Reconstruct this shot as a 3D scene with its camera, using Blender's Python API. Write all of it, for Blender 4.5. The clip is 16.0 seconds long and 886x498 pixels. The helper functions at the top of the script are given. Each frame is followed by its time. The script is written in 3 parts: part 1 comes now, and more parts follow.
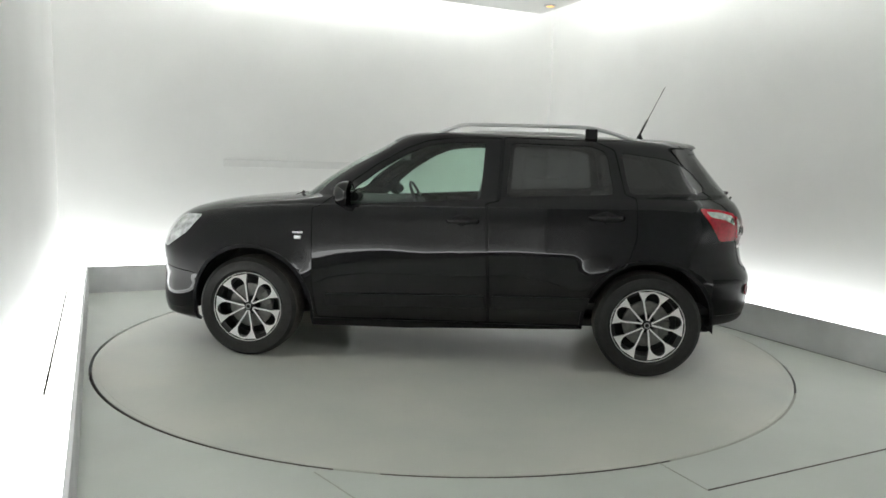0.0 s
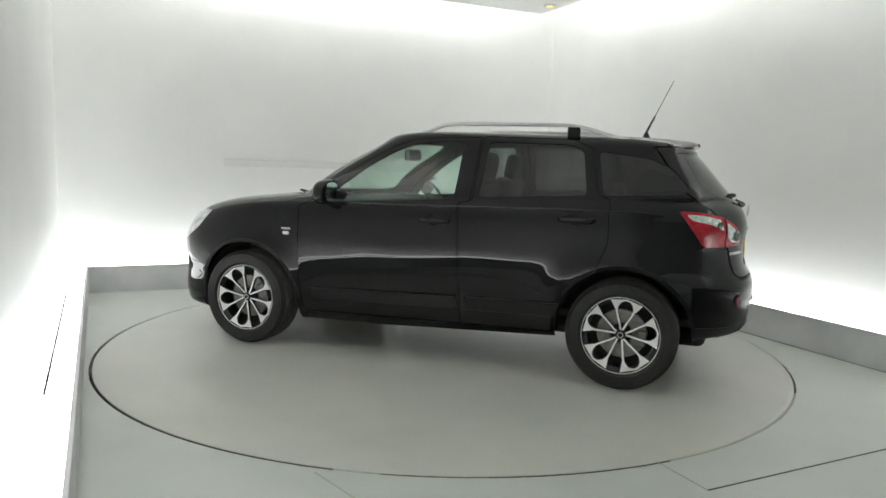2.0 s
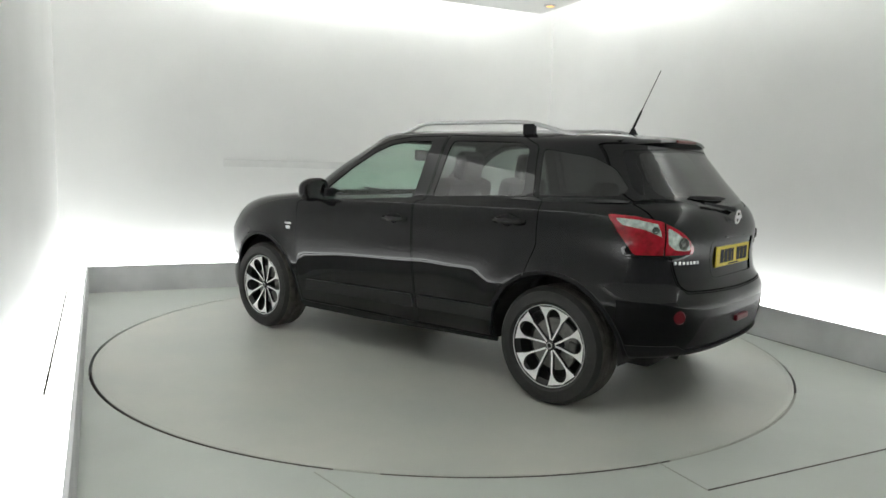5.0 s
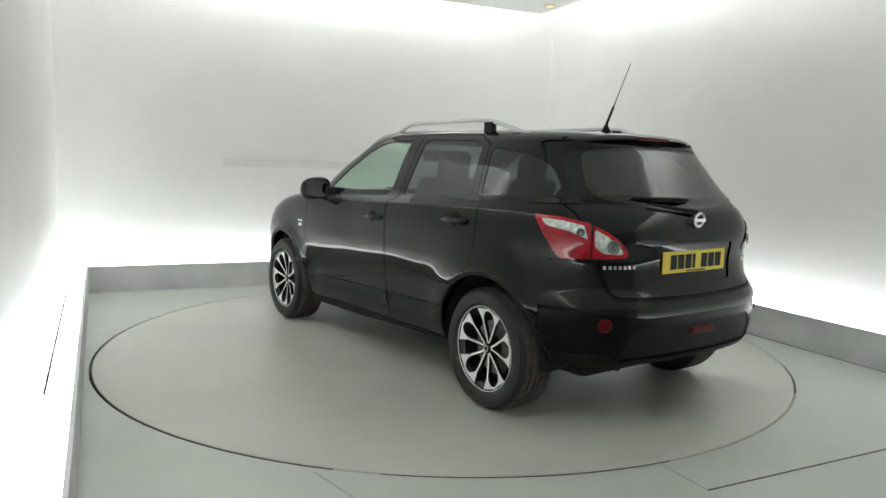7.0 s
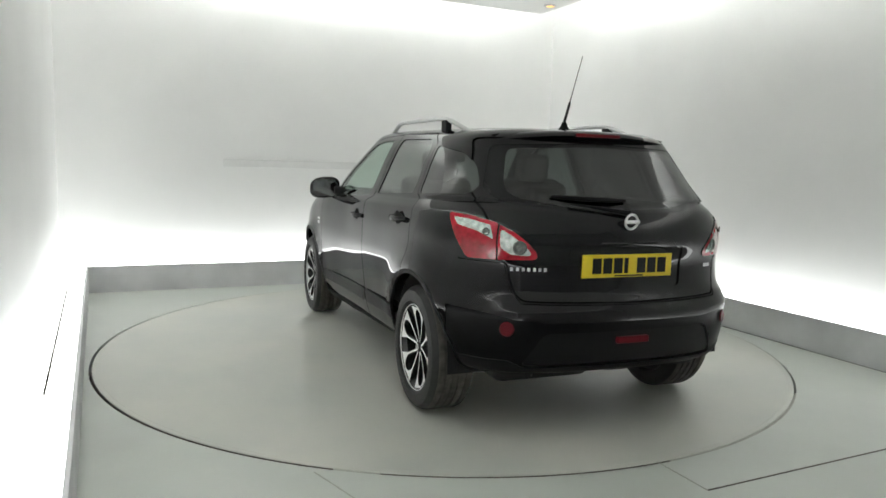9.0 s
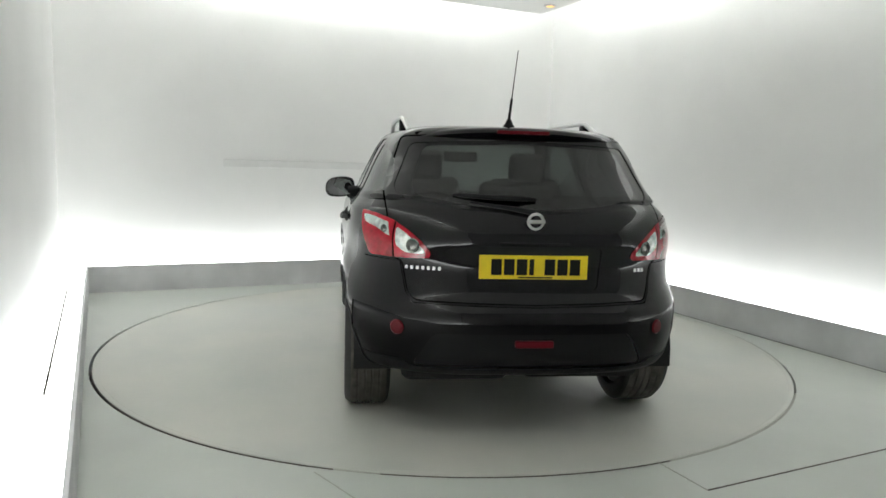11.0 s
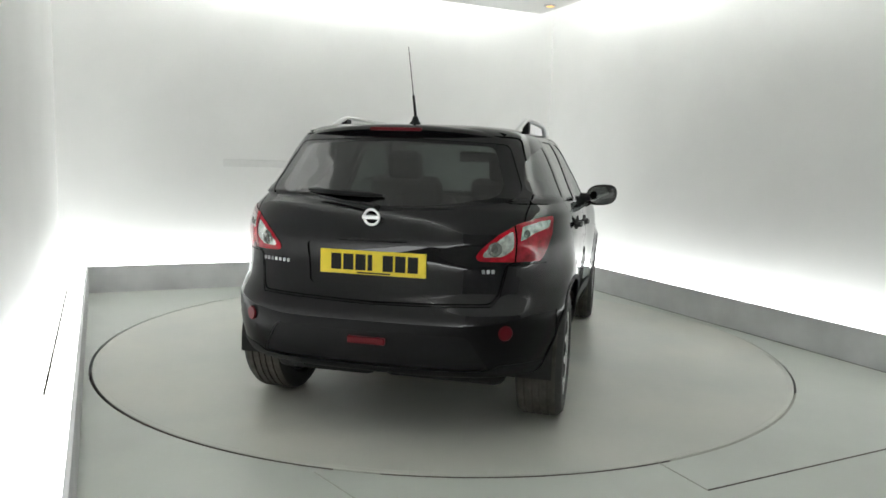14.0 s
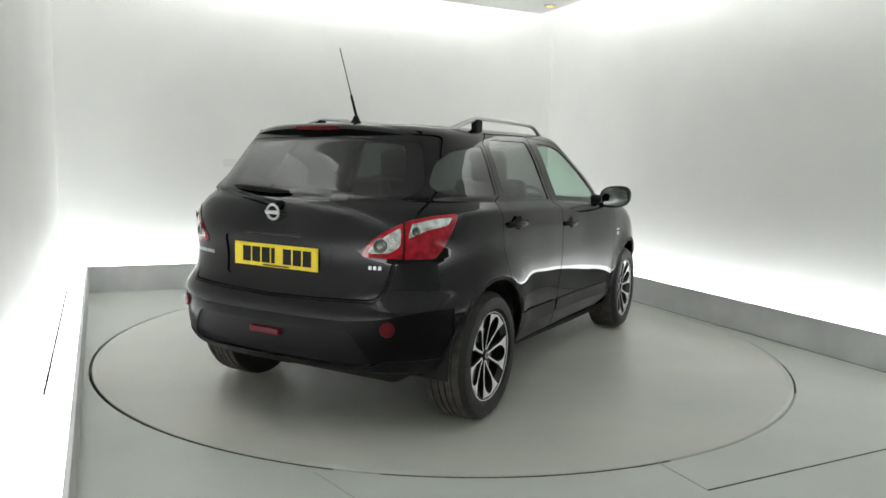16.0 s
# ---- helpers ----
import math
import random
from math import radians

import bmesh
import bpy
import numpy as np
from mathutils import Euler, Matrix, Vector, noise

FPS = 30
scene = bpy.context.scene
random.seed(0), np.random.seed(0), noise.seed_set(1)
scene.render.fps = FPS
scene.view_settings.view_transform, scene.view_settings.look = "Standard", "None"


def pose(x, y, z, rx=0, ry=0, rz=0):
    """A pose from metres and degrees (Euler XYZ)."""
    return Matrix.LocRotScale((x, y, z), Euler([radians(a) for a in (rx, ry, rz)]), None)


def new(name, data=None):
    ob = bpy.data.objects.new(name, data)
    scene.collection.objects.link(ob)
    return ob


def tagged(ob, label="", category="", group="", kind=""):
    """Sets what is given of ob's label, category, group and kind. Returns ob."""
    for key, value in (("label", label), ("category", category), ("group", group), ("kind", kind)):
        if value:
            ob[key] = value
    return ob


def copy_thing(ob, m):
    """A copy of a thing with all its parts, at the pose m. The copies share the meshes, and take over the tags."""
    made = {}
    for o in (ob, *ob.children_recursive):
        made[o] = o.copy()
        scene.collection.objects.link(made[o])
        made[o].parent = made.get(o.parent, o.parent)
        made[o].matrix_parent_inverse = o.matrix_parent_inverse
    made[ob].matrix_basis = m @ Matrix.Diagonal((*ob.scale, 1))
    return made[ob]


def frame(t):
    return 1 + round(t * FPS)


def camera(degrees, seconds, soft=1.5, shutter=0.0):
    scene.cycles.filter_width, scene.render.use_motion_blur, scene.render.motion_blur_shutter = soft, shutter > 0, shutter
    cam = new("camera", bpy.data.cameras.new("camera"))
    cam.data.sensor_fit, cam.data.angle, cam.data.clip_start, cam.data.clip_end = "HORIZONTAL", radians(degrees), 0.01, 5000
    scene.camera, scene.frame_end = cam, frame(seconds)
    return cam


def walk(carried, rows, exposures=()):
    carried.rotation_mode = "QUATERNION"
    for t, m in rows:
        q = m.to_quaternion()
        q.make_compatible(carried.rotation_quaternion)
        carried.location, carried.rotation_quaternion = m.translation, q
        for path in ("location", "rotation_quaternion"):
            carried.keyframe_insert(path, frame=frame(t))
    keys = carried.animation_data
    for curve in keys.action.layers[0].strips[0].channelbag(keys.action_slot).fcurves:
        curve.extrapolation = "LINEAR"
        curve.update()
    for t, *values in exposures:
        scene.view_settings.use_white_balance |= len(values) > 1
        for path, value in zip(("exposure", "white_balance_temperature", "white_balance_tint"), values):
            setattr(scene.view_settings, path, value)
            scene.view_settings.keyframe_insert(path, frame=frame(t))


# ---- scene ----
from mathutils import geometry

# The camera stands still near one side wall, eye height of a tripod.
cam = camera(63.44, 16.0, soft=1.6)
CAM = Matrix.Translation((0, -5.38, 1.34)) @ pose(0, 0, 0, 90 - 6.851, 0, 0.239) @ pose(0, 0, 0, 0, 0, 1.645)
walk(cam, [(0, CAM), (16, CAM)], exposures=[(0, 0.13, 6500, 10), (16, 0.13, 6500, 10)])

# World: the room is closed, so the outside is only a faint grey.
world = bpy.data.worlds.new("world")
scene.world = world
world.use_nodes = True
world.node_tree.nodes["Background"].inputs[0].default_value = (0.02, 0.02, 0.02, 1)
world.node_tree.nodes["Background"].inputs[1].default_value = 0.2

KERB_GLOW, COVE_GLOW = 5.4, 22.5
ROOM = 25.0                       # the room is turned by this against the camera
XL, XR, YB, YF = -2.77, 2.80, 3.00, -6.6   # wall planes in the room's own axes
KL, KR, KB = -2.515, 2.51, 2.70    # inner faces of the low kerbs
KERB_H, SOFFIT, TOP = 0.255, 3.09, 3.47
TABLE_R = 2.425


# ---------------------------------------------------------------- materials
def material(name, color, rough=0.5, metal=0.0, spread=0.0, scale=8.0, bump=0.0, bump_scale=60.0, coat=0.0, rough_spread=0.0,
             tint=None, specular=0.5):
    m = bpy.data.materials.new(name)
    m.use_nodes = True
    nt = m.node_tree
    b = nt.nodes["Principled BSDF"]
    b.inputs["Base Color"].default_value = (*color, 1)
    b.inputs["Roughness"].default_value = rough
    b.inputs["Metallic"].default_value = metal
    b.inputs["Coat Weight"].default_value = coat
    b.inputs["Specular IOR Level"].default_value = specular
    b.inputs["Coat Roughness"].default_value = 0.03
    geo = nt.nodes.new("ShaderNodeTexCoord")
    if spread:
        n = nt.nodes.new("ShaderNodeTexNoise")
        n.inputs["Scale"].default_value = scale
        n.inputs["Detail"].default_value = 6
        nt.links.new(geo.outputs["Object"], n.inputs["Vector"])
        r = nt.nodes.new("ShaderNodeValToRGB")
        second = tint or color
        r.color_ramp.elements[0].position, r.color_ramp.elements[1].position = 0.3, 0.7
        r.color_ramp.elements[0].color = (*[c * (1 - spread) for c in color], 1)
        r.color_ramp.elements[1].color = (*[min(1, c * (1 + spread)) for c in second], 1)
        nt.links.new(n.outputs["Fac"], r.inputs["Fac"])
        nt.links.new(r.outputs["Color"], b.inputs["Base Color"])
        if rough_spread:
            mr = nt.nodes.new("ShaderNodeMapRange")
            mr.inputs["To Min"].default_value = max(0.02, rough - rough_spread)
            mr.inputs["To Max"].default_value = min(1, rough + rough_spread)
            nt.links.new(n.outputs["Fac"], mr.inputs["Value"])
            nt.links.new(mr.outputs["Result"], b.inputs["Roughness"])
    if bump:
        n2 = nt.nodes.new("ShaderNodeTexNoise")
        n2.inputs["Scale"].default_value = bump_scale
        n2.inputs["Detail"].default_value = 4
        nt.links.new(geo.outputs["Object"], n2.inputs["Vector"])
        bp = nt.nodes.new("ShaderNodeBump")
        bp.inputs["Strength"].default_value = bump
        bp.inputs["Distance"].default_value = 0.01
        nt.links.new(n2.outputs["Fac"], bp.inputs["Height"])
        nt.links.new(bp.outputs["Normal"], b.inputs["Normal"])
    return m


def glow(name, color, strength):
    m = bpy.data.materials.new(name)
    m.use_nodes = True
    nt = m.node_tree
    nt.nodes.clear()
    e = nt.nodes.new("ShaderNodeEmission")
    e.inputs[0].default_value, e.inputs[1].default_value = (*color, 1), strength
    o = nt.nodes.new("ShaderNodeOutputMaterial")
    nt.links.new(e.outputs[0], o.inputs[0])
    return m


def glazing(name, tint, ior=1.45, rough=0.01):
    """Thin pane: lets tinted light through and reflects by Fresnel."""
    m = bpy.data.materials.new(name)
    m.use_nodes = True
    nt = m.node_tree
    nt.nodes.clear()
    t = nt.nodes.new("ShaderNodeBsdfTransparent")
    t.inputs[0].default_value = (*tint, 1)
    g = nt.nodes.new("ShaderNodeBsdfGlossy")
    g.inputs["Roughness"].default_value = rough
    lw = nt.nodes.new("ShaderNodeLayerWeight")
    lw.inputs[0].default_value = 0.5
    pw = nt.nodes.new("ShaderNodeMath")
    pw.operation, pw.inputs[1].default_value = "POWER", 4.0
    nt.links.new(lw.outputs["Facing"], pw.inputs[0])
    f = nt.nodes.new("ShaderNodeMath")
    f.operation, f.inputs[1].default_value, f.inputs[2].default_value = "MULTIPLY_ADD", 0.9, 2 * ((ior - 1) / (ior + 1)) ** 2
    nt.links.new(pw.outputs[0], f.inputs[0])
    mix = nt.nodes.new("ShaderNodeMixShader")
    o = nt.nodes.new("ShaderNodeOutputMaterial")
    nt.links.new(f.outputs[0], mix.inputs[0])
    nt.links.new(t.outputs[0], mix.inputs[1])
    nt.links.new(g.outputs[0], mix.inputs[2])
    nt.links.new(mix.outputs[0], o.inputs[0])
    return m


M = {
    "wall": material("wall_paint", (0.80, 0.80, 0.79), 0.55, spread=0.03, scale=1.2, bump=0.08, bump_scale=40),
    "dark_wall": material("unseen_wall_grey", (0.42, 0.42, 0.415), 0.6, spread=0.1, scale=2),
    "ceiling": material("ceiling_paint", (0.78, 0.78, 0.76), 0.7, spread=0.03, scale=1.5),
    "kerb": material("kerb_paint", (0.74, 0.74, 0.75), 0.55, spread=0.10, scale=3.0, bump=0.15, bump_scale=30, rough_spread=0.1),
    "floor": material("floor_epoxy", (0.60, 0.63, 0.585), 0.36, spread=0.08, scale=1.3, bump=0.03, bump_scale=25, rough_spread=0.08),
    "table": material("turntable_epoxy", (0.597, 0.622, 0.573), 0.35, spread=0.09, scale=1.1, bump=0.03, bump_scale=25, rough_spread=0.08,
                      tint=(0.625, 0.615, 0.558)),
    "pit": material("pit_black", (0.02, 0.02, 0.02), 0.8),
    "joint": material("joint_rubber", (0.13, 0.12, 0.105), 0.8, spread=0.2, scale=10),
    "pale_joint": material("joint_pale", (0.43, 0.44, 0.39), 0.85, spread=0.12, scale=6),
    "shade_band": material("wall_shade_band", (0.71, 0.71, 0.70), 0.6, spread=0.05, scale=5),
    "tube": glow("kerb_light", (0.97, 1.0, 0.985), KERB_GLOW),
    "cove": glow("cove_light", (0.97, 1.0, 0.985), COVE_GLOW),
    "warm": glow("warm_lamp", (1.0, 0.55, 0.2), 2.0),
    "paint": material("black_paint", (0.0048, 0.0044, 0.0056), 0.25, coat=0.87, spread=0.15, scale=400, specular=0.0),
    "frit": material("glass_border_black", (0.012, 0.012, 0.013), 0.22, specular=0.35),
    "mould": material("satin_black_moulding", (0.014, 0.014, 0.0145), 0.42, spread=0.12, scale=120, bump=0.08, bump_scale=500, specular=0.25),
    "lower": material("lower_bumper_black", (0.0045, 0.0045, 0.005), 0.28, spread=0.12, scale=200, specular=0.12),
    "gap": material("panel_seal", (0.004, 0.004, 0.004), 0.8),
    "trim": material("satin_black_plastic", (0.010, 0.010, 0.011), 0.5, spread=0.12, scale=200, bump=0.1, bump_scale=500, specular=0.18),
    "under": material("underbody", (0.012, 0.012, 0.012), 0.8, spread=0.3, scale=10),
    "tyre": material("tyre_rubber", (0.015, 0.0145, 0.014), 0.55, spread=0.25, scale=30, bump=0.15, bump_scale=250),
    "tread": material("dusty_tread", (0.085, 0.078, 0.068), 0.85, spread=0.35, scale=22, bump=0.3, bump_scale=120),
    "alloy": material("machined_alloy", (0.90, 0.90, 0.89), 0.36, 0.12, spread=0.04, scale=60),
    "rimblack": material("rim_black", (0.010, 0.010, 0.010), 0.3, coat=0.5),
    "disc": material("brake_disc", (0.22, 0.215, 0.205), 0.42, 1.0, spread=0.2, scale=30),
    "satin": material("satin_aluminium", (0.62, 0.62, 0.62), 0.30, 1.0, spread=0.04, scale=50),
    "chrome": material("chrome", (0.62, 0.62, 0.62), 0.32, 1.0),
    "red": material("red_lens", (0.34, 0.003, 0.013), 0.10, coat=0.45, spread=0.35, scale=28),
    "dark_red": material("reflector_red", (0.11, 0.002, 0.007), 0.35, coat=0.0, specular=0.2, spread=0.1, scale=150),
    "clear": material("clear_lens", (0.66, 0.65, 0.635), 0.14, 0.6, coat=1.0, spread=0.5, scale=26, bump=0.8, bump_scale=60),
    "bowl": material("smoked_reflector", (0.20, 0.20, 0.19), 0.18, 0.7, spread=0.3, scale=60),
    "head": material("headlamp_lens", (0.60, 0.62, 0.63), 0.10, 0.4, coat=1.0, spread=0.45, scale=22),
    "glass": glazing("clear_glass", (0.66, 0.80, 0.72)),
    "privacy": glazing("privacy_glass", (0.085, 0.089, 0.089), 1.5),
    "door_privacy": glazing("door_privacy_glass", (0.215, 0.222, 0.22), 1.5),
    "rear_glass": glazing("rear_glass", (0.085, 0.09, 0.09), 1.5),
    "mirror": material("mirror_glass", (0.85, 0.87, 0.88), 0.06, 1.0),
    "fabric": material("seat_cloth", (0.035, 0.035, 0.037), 0.9, spread=0.2, scale=90, bump=0.3, bump_scale=300),
    "cabin": material("cabin_plastic", (0.03, 0.03, 0.031), 0.65, spread=0.1, scale=60),
    "plate": material("plate_yellow", (0.82, 0.63, 0.02), 0.35, spread=0.04, scale=20),
    "ink": material("plate_black", (0.008, 0.008, 0.008), 0.5, specular=0.2),
    "white_print": material("white_print", (0.75, 0.75, 0.73), 0.5),
}


# ---------------------------------------------------------------- mesh helpers
def part(name, bm, mat, parent=None, label="", smooth=False, angle=None):
    me = bpy.data.meshes.new(name)
    bmesh.ops.recalc_face_normals(bm, faces=bm.faces)
    bm.to_mesh(me)
    bm.free()
    me.materials.append(M[mat] if isinstance(mat, str) else mat)
    if smooth:
        me.polygons.foreach_set("use_smooth", [True] * len(me.polygons))
        me.set_sharp_from_angle(angle=radians(angle or 40))
    ob = new(name, me)
    if parent is not None:
        ob.parent = parent
    if label:
        tagged(ob, label)
    return ob


def box(bm, x0, x1, y0, y1, z0, z1, bevel=0.0, m=None):
    r = bmesh.ops.create_cube(bm, size=1)
    vs = r["verts"]
    for v in vs:
        v.co = Vector((x0 + (v.co.x + 0.5) * (x1 - x0), y0 + (v.co.y + 0.5) * (y1 - y0), z0 + (v.co.z + 0.5) * (z1 - z0)))
    if bevel:
        es = list({e for v in vs for e in v.link_edges})
        r = bmesh.ops.bevel(bm, geom=es, offset=bevel, segments=3, profile=0.5, affect="EDGES")
        vs = list({v for f in r["faces"] for v in f.verts} | {v for v in vs if v.is_valid})
    if m is not None:
        bmesh.ops.transform(bm, matrix=m, verts=vs)
    return vs


def bx(*a, **k):
    bm = bmesh.new()
    box(bm, *a, **k)
    return bm


def lathe(profile, steps=48, axis="Y"):
    """Turns a list of (radius, offset) round the y axis."""
    bm = bmesh.new()
    rings = []
    for k in range(steps):
        a = 2 * math.pi * k / steps
        rings.append([bm.verts.new((r * math.cos(a), o, r * math.sin(a))) for r, o in profile])
    for k in range(steps):
        A, B = rings[k], rings[(k + 1) % steps]
        for i in range(len(profile) - 1):
            bm.faces.new((A[i], B[i], B[i + 1], A[i + 1]))
    bmesh.ops.remove_doubles(bm, verts=bm.verts, dist=1e-6)
    return bm


def tube(points, radii, sides=10, flat=1.0):
    """A round bar along points; flat squeezes it across."""
    bm = bmesh.new()
    pts = [Vector(p) for p in points]
    if not isinstance(radii, (list, tuple)):
        radii = [radii] * len(pts)
    rings = []
    for i, p in enumerate(pts):
        d = (pts[min(i + 1, len(pts) - 1)] - pts[max(i - 1, 0)]).normalized()
        a = d.cross(Vector((0, 0, 1)))
        a = a.normalized() if a.length > 1e-3 else Vector((1, 0, 0))
        b = a.cross(d)
        rings.append([bm.verts.new(p + radii[i] * (math.cos(t) * a * flat + math.sin(t) * b))
                      for t in [2 * math.pi * k / sides for k in range(sides)]])
    for A, B in zip(rings, rings[1:]):
        for k in range(sides):
            bm.faces.new((A[k], A[(k + 1) % sides], B[(k + 1) % sides], B[k]))
    bm.faces.new(rings[0])
    bm.faces.new(rings[-1])
    return bm


def letters(name, text, size, depth, mat, parent, m, label="", wide=1.0):
    cu = bpy.data.curves.new(name, "FONT")
    cu.body, cu.size, cu.extrude, cu.align_x, cu.align_y = text, size, depth, "CENTER", "CENTER"
    tmp = bpy.data.objects.new("tmp", cu)
    me = bpy.data.meshes.new_from_object(tmp)
    bpy.data.objects.remove(tmp)
    me.transform(m @ Matrix.Diagonal((wide, 1, 1, 1)))
    me.materials.append(M[mat])
    ob = new(name, me)
    ob.parent = parent
    if label:
        tagged(ob, label)
    return ob


# ---------------------------------------------------------------- the room
RM = Matrix.Rotation(radians(ROOM), 4, "Z")


SKEW = Matrix.Translation((KL, KB, 0)) @ Matrix.Rotation(radians(1.0), 4, "Z") @ Matrix.Translation((-KL, -KB, 0))   # the west kerb runs askew


def room_part(name, bm, mat, label="", kind="structure", smooth=False, skew=False):
    ob = part(name, bm, mat, smooth=smooth)
    ob.matrix_basis = RM @ SKEW if skew else RM
    return tagged(ob, label, kind=kind)


def build_room():
    t = 0.15
    room_part("wall_north", bx(XL - t, XR + t, YB, YB + t, -0.1, TOP), "wall", "white painted studio wall lit from above and below")
    room_part("wall_west", bx(XL - t, XL, YF, YB, -0.1, TOP), "wall", "white painted studio side wall")
    room_part("wall_east", bx(XR, XR + t, YF, YB, -0.1, TOP), "wall", "white painted studio side wall")
    # unseen end wall, added in grey to darken what the car mirrors
    room_part("wall_south", bx(XL - t, XR + t, YF - t, YF, -0.1, TOP), "dark_wall", "grey unseen wall behind the camera, toned for the car's reflections")
    room_part("ceiling", bx(XL - t, XR + t, YF - t, YB + t, TOP, TOP + t), "ceiling", "white ceiling over the light cove")
    inset = 0.50
    room_part("ceiling_soffit", bx(XL + inset, XR - inset, YF + 0.01, YB - inset, SOFFIT, SOFFIT + 0.06, bevel=0.008), "ceiling",
              "white dropped ceiling panel hiding the cove lights")
    # floor with a round pit for the turntable
    bm = bmesh.new()
    n = 128
    inner, outer = [], []
    x0, x1, y0, y1 = KL - 0.02, KR + 0.02, YF, KB + 0.02
    for k in range(n):
        a = 2 * math.pi * k / n
        d = Vector((math.cos(a), math.sin(a)))
        s = min((x1 if d.x > 0 else x0) / d.x if abs(d.x) > 1e-9 else 1e9, (y1 if d.y > 0 else y0) / d.y if abs(d.y) > 1e-9 else 1e9)
        r = TABLE_R + 0.012
        inner.append(bm.verts.new((r * d.x - 0.0075, r * d.y - 0.0075, 0)))
        outer.append(bm.verts.new((max(s, r + 0.002) * d.x, max(s, r + 0.002) * d.y, 0)))
    corners = []
    for k in range(n):
        k2 = (k + 1) % n
        bm.faces.new((inner[k], outer[k], outer[k2], inner[k2]))
        p, q = outer[k].co, outer[k2].co
        if abs(p.x - q.x) > 1e-4 and abs(p.y - q.y) > 1e-4:
            cx = x0 if min(p.x, q.x) <= x0 + 1e-4 else x1
            cy = y0 if min(p.y, q.y) <= y0 + 1e-4 else y1
            bm.faces.new((outer[k], bm.verts.new((cx, cy, 0)), outer[k2]))
    low = [bm.verts.new((v.co.x, v.co.y, -0.08)) for v in inner]
    for k in range(n):
        bm.faces.new((inner[k], inner[(k + 1) % n], low[(k + 1) % n], low[k]))
    room_part("floor", bm, "floor", "pale grey-green painted epoxy floor")
    room_part("pit_bottom", bx(-2.6, 2.6, -2.6, 2.6, -0.12, -0.08), "pit", "dark pit under the turntable")
    # kerbs: upright board, lid and a light strip between lid and wall
    d, yf = 0.022, YF
    m1, m2 = 0.131, 0.140
    kerbs = (("kerb_north", (KL - d, KR + d, KB, KB + d), [(KL - 0.09, KR + 0.09, KB + d, KB + m1), (KL - m2, KR + m2, KB + m2, YB)]),
             ("kerb_west", (KL - d, KL, yf, KB), [(KL - m1, KL - d, yf, KB + d), (XL - 0.13, KL - m2, yf, KB + m1)]),
             ("kerb_east", (KR, KR + d, yf, KB), [(KR + d, KR + m1, yf, KB + d), (KR + m2, XR, yf, KB + m1)]))
    for name, a, strips in kerbs:
        room_part(name, bx(*a, -0.02, KERB_H, bevel=0.004), "kerb", "low grey painted kerb along the studio wall", skew=name == "kerb_west")
        for b in strips:
            room_part(name.replace("kerb", "light_strip"), bx(*b, 0.20, KERB_H - 0.004), "tube", "white glowing light strip behind the kerb", skew=name == "kerb_west")
    room_part("strip_joint", bx(KL - m2 - 0.001, KL - m1 + 0.001, -1.30, 1.58, KERB_H - 0.008, KERB_H + 0.002), "joint", "thin dark joint between light strips", skew=True)
    # cove tubes lie on the soffit, out of sight
    room_part("cove_light_north", bx(XL + 0.8, XR - 0.85, YB - 0.66, YB - 0.56, SOFFIT + 0.065, SOFFIT + 0.105), "cove", "white cove light tube")
    room_part("cove_light_west", bx(XL + 0.56, XL + 0.66, YF + 1.5, YB - 1.25, SOFFIT + 0.065, SOFFIT + 0.105), "cove", "white cove light tube")
    room_part("cove_light_east", bx(XR - 0.66, XR - 0.56, YF + 1.5, YB - 0.85, SOFFIT + 0.065, SOFFIT + 0.105), "cove", "white cove light tube")
    # shallow raised band on the back wall: a soft shadow built in grey
    room_part("wall_shade_band", bx(-1.22, 1.2, YB - 0.012, YB, 1.235, 1.315, bevel=0.004), "shade_band", "thin grey band standing in for a soft shadow on the wall", kind="structure")
    # small warm ceiling lamp
    lamp = tagged(new("ceiling_lamp"), "small round recessed ceiling lamp with warm glow", "lamp")
    lamp.matrix_basis = RM @ pose(2.13, 2.05, SOFFIT)
    part("housing", lathe([(0.0, 0.0), (0.065, 0.0), (0.07, 0.008), (0.05, 0.014)], 24), "satin", lamp, smooth=True).matrix_basis = pose(0, 0, 0, -90)
    part("bulb", lathe([(0.0, 0.022), (0.03, 0.018), (0.045, 0.013)], 24), "warm", lamp, "warm glowing bulb", smooth=True).matrix_basis = pose(0, 0, 0, -90)
    # joints of the floor hatch beside the turntable, and the dirt line at the east kerb's foot
    c, sn = math.cos(radians(ROOM)), math.sin(radians(ROOM))
    edge = [((KR - 0.004) * c - y * sn, (KR - 0.004) * sn + y * c) for y in (2.69, -3.5)]
    for p, q, w, mat, label in ((edge[0], edge[1], 0.010, "joint", "thin dark joint in the painted floor"), ((1.00, -2.21), (1.135, -2.49), 0.004, "pale_joint", "pale hairline joint in the painted floor"),
                                ((1.135, -2.49), (2.20, -1.97), 0.008, "joint", "thin dark joint in the painted floor"), ((2.20, -1.97), (3.4, -1.38), 0.008, "joint", "thin dark joint in the painted floor"),
                                ((-0.54, -2.43), (-0.30, -2.70), 0.005, "pale_joint", "pale hairline joint in the painted floor")):
        p, q = Vector((*p, 0)), Vector((*q, 0))
        L = (q - p).length
        ob = part("floor_joint", bx(0, L, -w / 2, w / 2, 0, 0.002), mat)
        ob.matrix_basis = Matrix.Translation(p) @ Matrix.Rotation(math.atan2(q.y - p.y, q.x - p.x), 4, "Z")
        tagged(ob, label, kind="structure")
